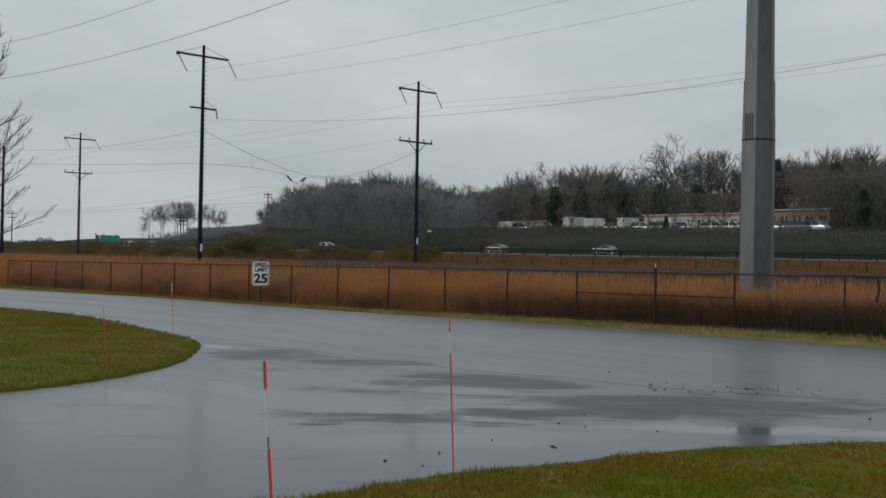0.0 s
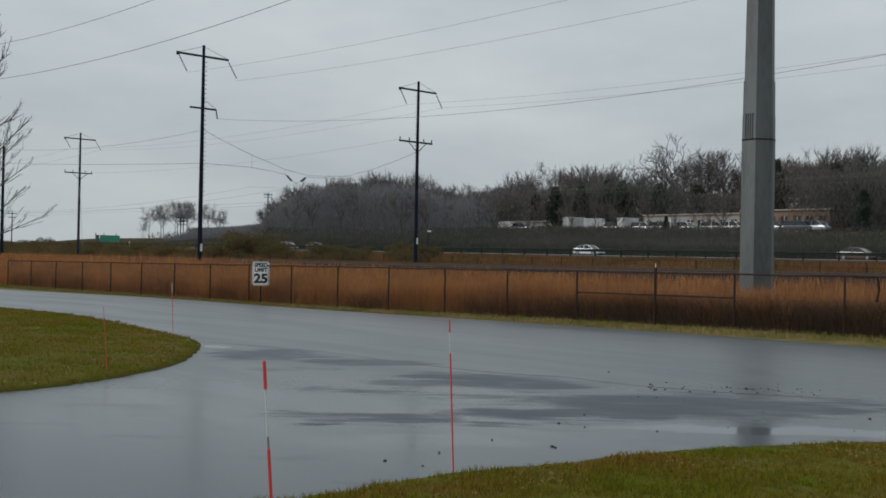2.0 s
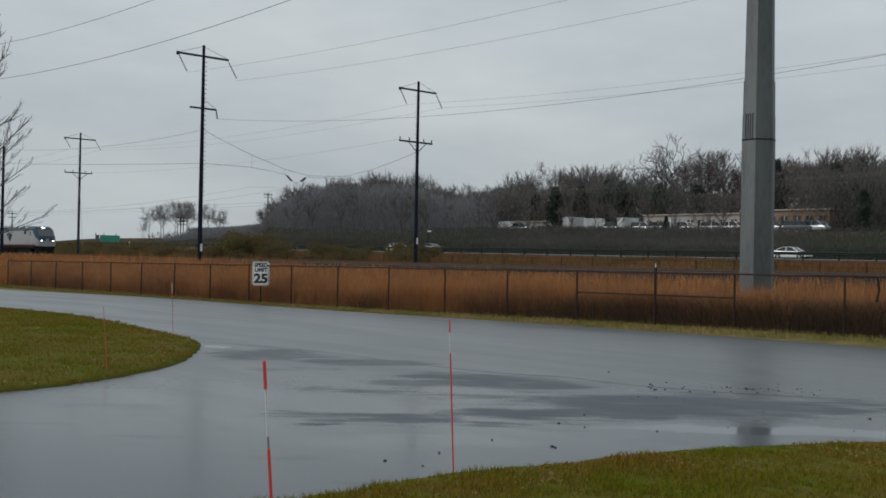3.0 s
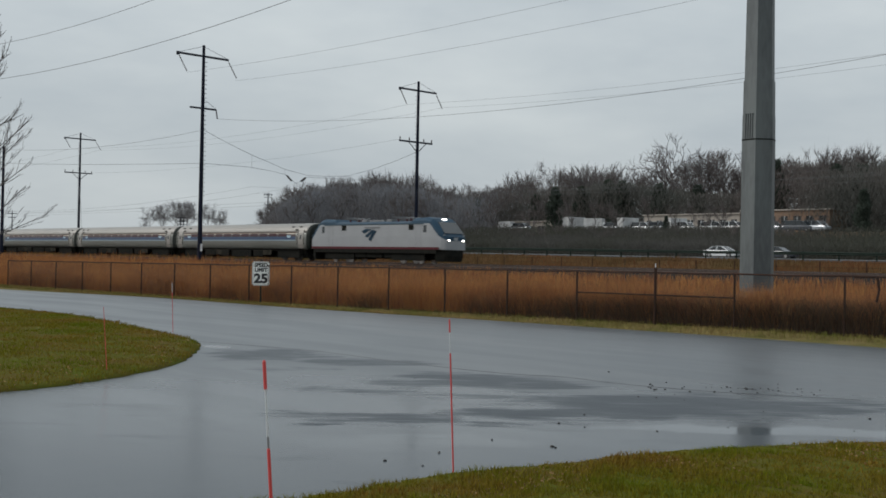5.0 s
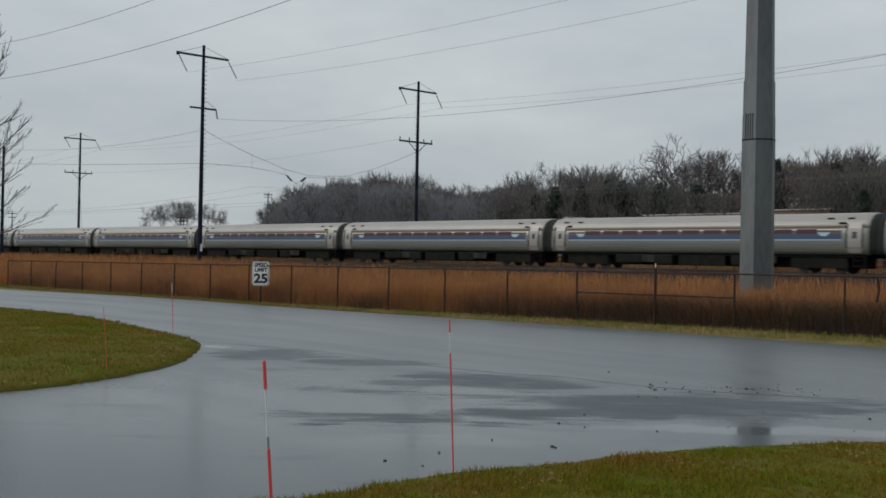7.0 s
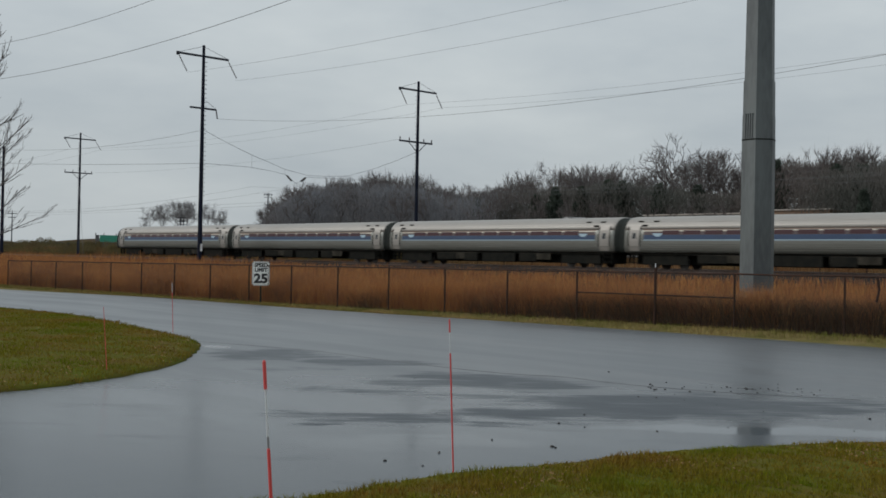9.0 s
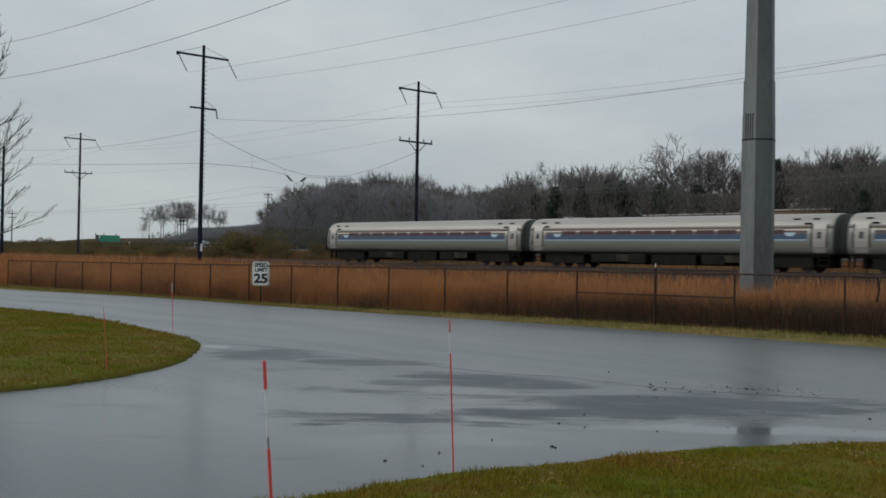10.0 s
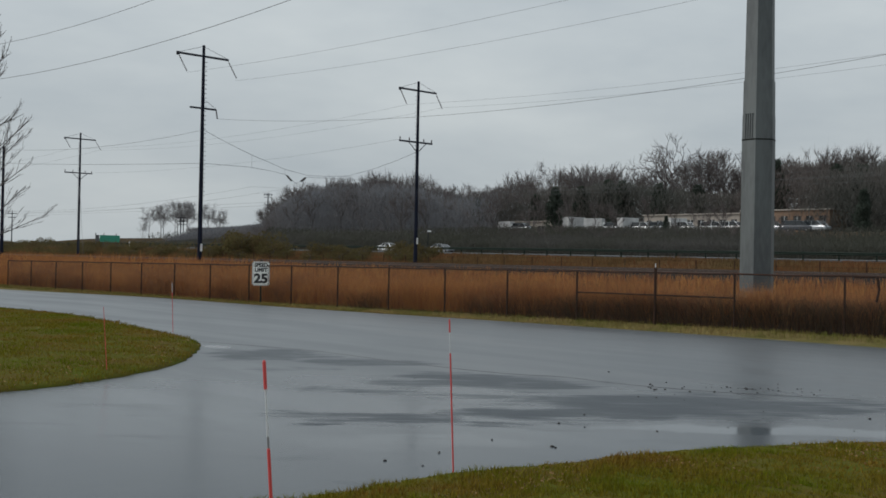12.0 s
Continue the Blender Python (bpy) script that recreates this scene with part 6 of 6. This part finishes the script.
def woods():
    rng = random.Random(8)
    kinds = [forked(100 + i, 15.0, w, f, 5, 0.032) for i, (w, f) in enumerate(((0.25, 0.42), (0.4, 0.36), (0.5, 0.34), (0.3, 0.46), (0.45, 0.4), (0.2, 0.38)))]
    labels = "bare grey-brown woodland tree on the hill"
    src = [make_tree("bare_tree", k, Matrix.Translation(at(150, 215, 8)), labels, "trees on the hill", sprays=5, reach=1.0) for k in kinds]
    used = set()

    def put(s, p, h, i):
        k = h / 15.0
        wide = k * rng.uniform(0.85, 1.2)
        m = Matrix.Translation(at(s, p, float(height(s, p)))) @ pose(0, 0, 0, 0, 0, rng.uniform(0, 360)) @ Matrix.Diagonal((wide, wide, k, 1))
        if i not in used:
            used.add(i)
            src[i].matrix_basis = m
        else:
            copy_thing(src[i], m).matrix_basis = m

    def row(s0, s1, step, p0, p1, k0, k1):
        for s in np.arange(s0, s1, step):
            s, p = s + rng.uniform(-0.4, 0.4) * step, rng.uniform(p0, p1)
            h = float(roofline(s, p, CROWN)) * rng.uniform(k0, k1)
            if h > 1.5:
                put(s, p, h, rng.randrange(6))

    # the skyline rows, then nearer trees on the slope, and small ones before the buildings
    row(76, 308, 3.3, 194, 204, 0.88, 1.03)
    row(80, 320, 4.2, 206, 218, 0.86, 1.0)
    row(165, 262, 5.0, 150, 164, 0.72, 0.92)
    row(160, 270, 6.0, 166, 180, 0.78, 0.95)
    row(82, 178, 3.4, 144, 170, 0.18, 0.36)
    row(96, 185, 4.2, 157, 171, 0.34, 0.6)
    # three taller trees that stand out above the rest
    for s, top, seed, w, f in ((141.5, 29.8, 79, 0.75, 0.36), (133.5, 26.6, 81, 0.35, 0.5), (126.6, 26.8, 83, 0.4, 0.52)):
        g = float(height(s, 200))
        make_tree("bare_tree", forked(seed, top - g, w, f, 6, 0.036, 0.024), Matrix.Translation(at(s, 200, g)), "tall spreading bare tree above the woods" if w > 0.5 else "tall slender bare tree above the woods", "trees on the hill", sprays=4, reach=1.0)


def brush(name, groups, lo, hi, wide, material, label):
    """Dense bare twigs that fill the woods: (count, s from, to, p from, to, share of the roof line, height cap, from and to direction)."""
    r = np.random.default_rng(17)
    out_v, out_f, off = [], [], 0
    for n, s0, s1, p0, p1, share_, cap, d0, d1 in groups:
        s, p = r.uniform(s0, s1, n), r.uniform(p0, p1, n)
        top = np.minimum(np.where(s / p > 1.5, 3.0, roofline(s, p, MASS)) * share_, cap) * (0.78 + 0.2 * clumped(s, p, 6.0, 61) + 0.14 * clumped(s, p, 2.2, 63))
        k = (top > 0.5) & (s / p > d0 + r.uniform(-0.1, 0.1, n)) & (s / p < d1 + r.uniform(-0.1, 0.1, n))
        s, p, top = s[k], p[k], top[k]
        z = top * r.uniform(0, 1, len(s))
        q = s[:, None] * np.array(ALONG) + p[:, None] * np.array(OFF)
        V, F = blades(r, q[:, 0], q[:, 1], height(s, p) + z, np.minimum(r.uniform(lo, hi, len(s)), top), r.uniform(0.4, 1.0, len(s)) * wide, r.uniform(0.2, 1.1, len(s)))
        out_v.append(V)
        out_f.append(F + off)
        off += len(V)
    tagged(link(name, big_mesh(name, np.concatenate(out_v), np.concatenate(out_f)), M[material]), label, "woodland", kind="stuff")


def evergreen(seed, h):
    """A dark cedar: trunk and tiers of small needle sprays."""
    r = np.random.default_rng(seed)
    n, m = 2600, 16
    lt = np.linspace(0.14, 0.95, m)
    la = r.uniform(0, 2 * np.pi, m)
    lr = h * 0.20 * (1.05 - lt) * r.uniform(0.4, 1.2, m)
    k = r.integers(0, m, n)
    d = r.normal(0, 1, (n, 3))
    d *= (r.uniform(0.2, 1, n) ** 0.5 / np.linalg.norm(d, axis=1))[:, None]
    rad = h * 0.19 * (1.12 - 0.75 * lt[k])
    X, Y = lr[k] * np.cos(la[k]) + d[:, 0] * rad, lr[k] * np.sin(la[k]) + d[:, 1] * rad
    z = np.maximum(h * lt[k] + d[:, 2] * rad * 0.8, 0.3)
    return blades(r, X, Y, z, r.uniform(0.3, 0.8, n), r.uniform(0.12, 0.28, n), r.uniform(0.4, 1.4, n))


def evergreens():
    rng = random.Random(3)
    V, F = evergreen(1, 9.0)
    bm = bmesh.new()
    rod(bm, (0, 0, -0.3), (0, 0, 7.5), 0.16, 0.05, 7)
    first = empty("evergreen_tree", Matrix.Translation(at(150, 172, float(height(150, 172)))), label="dark green evergreen tree among bare trees", category="tree", group="evergreens on the hill")
    part("trunk", bm, M["bark"], first)
    link("crown", big_mesh("crown", V, F), M["needle"], first)
    for s, p, k in ((83.5, 172, 0.75), (79, 176, 0.8), (110, 190, 1.55), (113, 193, 1.5), (146, 189, 1.25), (151, 191, 1.3), (157, 189, 1.15),
                    (188, 187, 0.95), (128, 191, 1.1), (137, 190, 1.15), (163, 190, 1.05), (98, 191, 1.4), (92, 189, 1.35), (118, 166, 0.33), (170, 188, 1.0)):
        m = Matrix.Translation(at(s, p, float(height(s, p)))) @ pose(0, 0, 0, 0, 0, rng.uniform(0, 360)) @ Matrix.Diagonal((k, k, k, 1))
        copy_thing(first, m).matrix_basis = m


def shrub_mesh(seed, n=1500):
    """A rounded thicket of small leaves with an uneven outline."""
    r = np.random.default_rng(seed)
    lobes = np.stack([r.uniform(-1.4, 1.4, 7), r.uniform(-1.0, 1.0, 7), r.uniform(0.3, 1.1, 7)], 1)
    k = r.integers(0, 7, n)
    d = r.normal(0, 1, (n, 3))
    d /= np.linalg.norm(d, axis=1, keepdims=True)
    P = lobes[k] + d * (r.uniform(0.35, 0.8, n) ** 0.5)[:, None]
    P[:, 2] = np.abs(P[:, 2])
    V, F = blades(r, P[:, 0], P[:, 1], P[:, 2], r.uniform(0.08, 0.22, n), r.uniform(0.05, 0.13, n), r.uniform(0.2, 1.4, n))
    return V, F


def shrubs():
    rng = random.Random(12)
    src = []
    stems = grow(41, 1.7, 0.9, 0.02, 2, 9, 0.02)
    for i in range(3):
        root = empty("shrub", label="olive-brown shrub in the field beside the railway", category="shrub", group="shrubs beyond the railway")
        V, F = tubes(np.concatenate(stems), 3)
        link("stems", big_mesh("stems", V, F), M["bark"], root)
        V, F = shrub_mesh(50 + i)
        link("leaves", big_mesh("leaves", V, F), M["bush"], root)
        src.append(root)
    spots = []
    for _ in range(64):
        s = rng.uniform(100, 245)
        spots.append((s, rng.uniform(88, 97), rng.uniform(0.65, 1.15)))
    spots += [(147, 94, 1.9), (150, 95, 2.2), (144, 96, 1.8), (140, 95, 1.3), (135, 94, 1.3), (126, 95, 1.0), (118, 93, 0.9)]
    spots += [(rng.uniform(240, 420), rng.uniform(88, 160), rng.uniform(0.7, 1.25)) for _ in range(50)]
    for k, (s, p, sc) in enumerate(spots):
        m = Matrix.Translation(at(s, p, float(height(s, p)) - 0.05)) @ pose(0, 0, 0, 0, 0, rng.uniform(0, 360)) @ Matrix.Diagonal((sc, sc, sc * rng.uniform(0.75, 1.0), 1))
        (src[k] if k < 3 else copy_thing(src[k % 3], m)).matrix_basis = m


def young_tree():
    """A young street tree: straight stem, long limbs that sweep up and out, slim side shoots."""
    r = random.Random(77)
    stout, fine = [], []

    def shoot(a, d, length, rad, level):
        n = 5 if level == 0 else 3
        pts = [a]
        for i in range(n):
            d = (d + Vector((r.gauss(0, 0.09), r.gauss(0, 0.09), 0.055 + r.gauss(0, 0.06)))).normalized()
            pts.append(pts[-1] + d * (length / n))
        for i in range(n):
            (stout if level == 0 else fine).append((*pts[i], *pts[i + 1], max(rad * (1 - 0.75 * i / n), 0.0065), max(rad * (1 - 0.75 * (i + 1) / n), 0.005)))
        if level == 2:
            return
        for k in range(9 if level == 0 else 4):
            t = r.uniform(0.22, 0.97)
            i = min(int(t * n), n - 1)
            q = pts[i] + (pts[i + 1] - pts[i]) * (t * n - i)
            side = Vector((r.gauss(0, 1), r.gauss(0, 1), r.gauss(0.3, 0.5))).normalized()
            nd = ((pts[i + 1] - pts[i]).normalized() + side * 0.55).normalized()
            shoot(q, nd, length * r.uniform(0.2, 0.42) * (1.25 - 0.6 * t), rad * 0.4, level + 1)

    H = 9.2
    stout.append((0, 0, -0.2, 0.02, 0.0, 4.5, 0.12, 0.075))
    stout.append((0.02, 0, 4.5, 0.0, 0.03, H, 0.075, 0.02))
    for k in range(38):
        z = 1.7 + (H - 2.2) * (k + 0.5) / 38
        a = k * 2.4 + r.uniform(-0.3, 0.3)
        up = 0.42 + 0.4 * (z / H)
        shoot(Vector((0, 0, z)), Vector((math.cos(a), math.sin(a), up)).normalized(), (4.0 - 2.1 * (z / H) ** 1.5) * r.uniform(0.75, 1.1), 0.03, 0)
    make_tree("bare_tree", (np.array(stout), np.array(fine)), Matrix.Translation((-16.85, 38.0, 0.1)), "leafless young street tree on the lawn island", "", sprays=0)


def other_trees():
    # the clump far off on the left
    rng = random.Random(6)
    k1 = grow(501, 10.8, 0.5, 0.35, 3, 10, 0.035)
    first = None
    for s, p, sc in ((350, 196, 0.9), (355, 201, 0.95), (362, 204, 0.98), (344, 206, 0.88), (371, 197, 0.8), (339, 195, 0.85), (367, 200, 0.85), (410, 215, 0.5), (328, 200, 0.72), (347, 199, 0.9), (358, 196, 0.86), (333, 204, 0.7)):
        m = Matrix.Translation(at(s, p, float(height(s, p)))) @ pose(0, 0, 0, 0, 0, rng.uniform(0, 360)) @ Matrix.Diagonal((sc, sc, sc, 1))
        if first is None:
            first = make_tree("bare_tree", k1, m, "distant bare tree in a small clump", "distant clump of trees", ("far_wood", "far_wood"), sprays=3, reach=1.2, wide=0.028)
            first.matrix_basis = m
        else:
            copy_thing(first, m).matrix_basis = m
    # the young tree on the island, whose branches reach into view
    young_tree()


woods()
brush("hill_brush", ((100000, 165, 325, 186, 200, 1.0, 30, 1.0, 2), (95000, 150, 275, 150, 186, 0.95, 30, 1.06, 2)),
      0.4, 1.2, 0.16, "brush", "dense leafless brush on the wooded hill, haze painted in as blue-grey")
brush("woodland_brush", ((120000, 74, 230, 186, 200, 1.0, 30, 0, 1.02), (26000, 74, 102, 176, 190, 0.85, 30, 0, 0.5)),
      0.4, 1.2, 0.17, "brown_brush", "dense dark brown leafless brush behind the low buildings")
brush("roadside_thicket", ((50000, 140, 300, 129, 148, 0.5, 3.6, 0, 2), (44000, 60, 160, 129, 146, 0.3, 2.3, 0, 2), (12000, 68, 150, 146, 160, 0.15, 1.2, 0, 2), (12000, 100, 200, 156, 171, 0.2, 0.9, 0.4, 1.06)),
      0.35, 0.9, 0.14, "thicket", "dark leafless thicket beyond the highway")
brush("field_thicket", ((16000, 290, 620, 150, 240, 3.0, 2.0, 1.52, 1.84),), 0.4, 1.0, 0.2, "thicket", "low dark thicket on the distant rise")
brush("hedge", ((16000, 165, 420, 88, 99, 3.0, 1.15, 1.55, 4.6),), 0.25, 0.7, 0.12, "bush", "low olive-brown hedge growth before the highway")
evergreens()
shrubs()
other_trees()


# ---- small things on the road ----
def debris():
    rng = random.Random(9)
    src = []
    for i in range(3):
        bm = bmesh.new()
        bmesh.ops.create_icosphere(bm, subdivisions=1, radius=0.022)
        for v in bm.verts:
            v.co *= rng.uniform(0.6, 1.25)
            v.co.z *= 0.6
        ob = tagged(part("pebble", bm, M["stone"]), "small dark wet pebble on the asphalt", "pebble", "loose debris on the road")
        src.append(ob)
    spots = [(1.25, 12.12, 1.3), (1.28, 12.05, 0.9), (0.0, 11.6, 1.0), (-0.16, 10.85, 0.8), (-0.55, 11.09, 0.95), (0.6, 12.5, 0.7), (5.82, 14.81, 1.3), (1.51, 13.86, 1.0), (1.94, 14.67, 1.0), (2.66, 13.36, 0.9), (3.15, 20.49, 1.2), (3.04, 16.77, 1.0), (1.8, 13.6, 0.7), (3.3, 16.7, 0.9)]
    for _ in range(46):
        spots.append((rng.uniform(3.4, 6.3), 17.9 + rng.gauss(0, 0.35), rng.uniform(0.5, 1.35)))
    for _ in range(16):
        spots.append((rng.uniform(-0.5, 6), rng.uniform(13.5, 19), rng.uniform(0.3, 0.7)))
    for k, (x, y, sc) in enumerate(spots):
        m = pose(x, y, 0.005, 0, 0, rng.uniform(0, 360)) @ Matrix.Diagonal((sc, sc, sc, 1))
        if k < 3:
            src[k].matrix_basis = m
        else:
            copy_thing(src[k % 3], m).matrix_basis = m
    # tar seam between the road and the side road
    line = curve_pts([(-5.77, 25.88), (-4.72, 25.27), (-2.72, 23.85), (-0.91, 21.83), (0.21, 20.68), (1.23, 19.84), (2.21, 19.44), (3.07, 18.53), (4.5, 17.6), (6.5, 16.9)], 6)
    bm = bmesh.new()
    rings = []
    for x, y in line:
        w = 0.03 + rng.uniform(-0.01, 0.015)
        rings.append([(x - w * 0.7, y - w * 0.7, 0.001), (x, y, 0.008), (x + w * 0.7, y + w * 0.7, 0.001)])
    loft(bm, rings)
    tagged(part("tar_seam", bm, M["tar"]), "black tar seam across the wet asphalt", "tar seam", kind="structure")


debris()


# ---- what moves ----
def motions():
    """The train passes from left to right; cars run the same way on the highway."""
    times = [(0.0, 290.9), (1.5, 228.9), (3.0, 166.9), (4.3, 113.3), (5.6, 61.0), (6.4, 28.6), (7.2, -4.2), (8.0, -37.4), (8.6, -62.6), (9.0, -79.1), (9.5, -100.5), (10.0, -121.0), (10.5, -141.7), (11.0, -161.8), (12.0, -202.4)]
    turn = pose(0, 0, 0, 0, 0, HEADING)

    def rows(off):
        return [(t, Matrix.Translation(at(s + off, 63.2, RAIL)) @ turn) for t, s in times]

    walk(loco, rows(-9.65))
    for k, c in enumerate(coaches):
        walk(c, rows(COACH * (k + 0.5) - 0.35))
    for ob, lane, s0, v in cars:
        walk(ob, [(0.75 * k, Matrix.Translation(at(s0 - v * 0.75 * k, lane, float(road_z(s0 - v * 0.75 * k)) + 0.06)) @ turn) for k in range(17)])


motions()
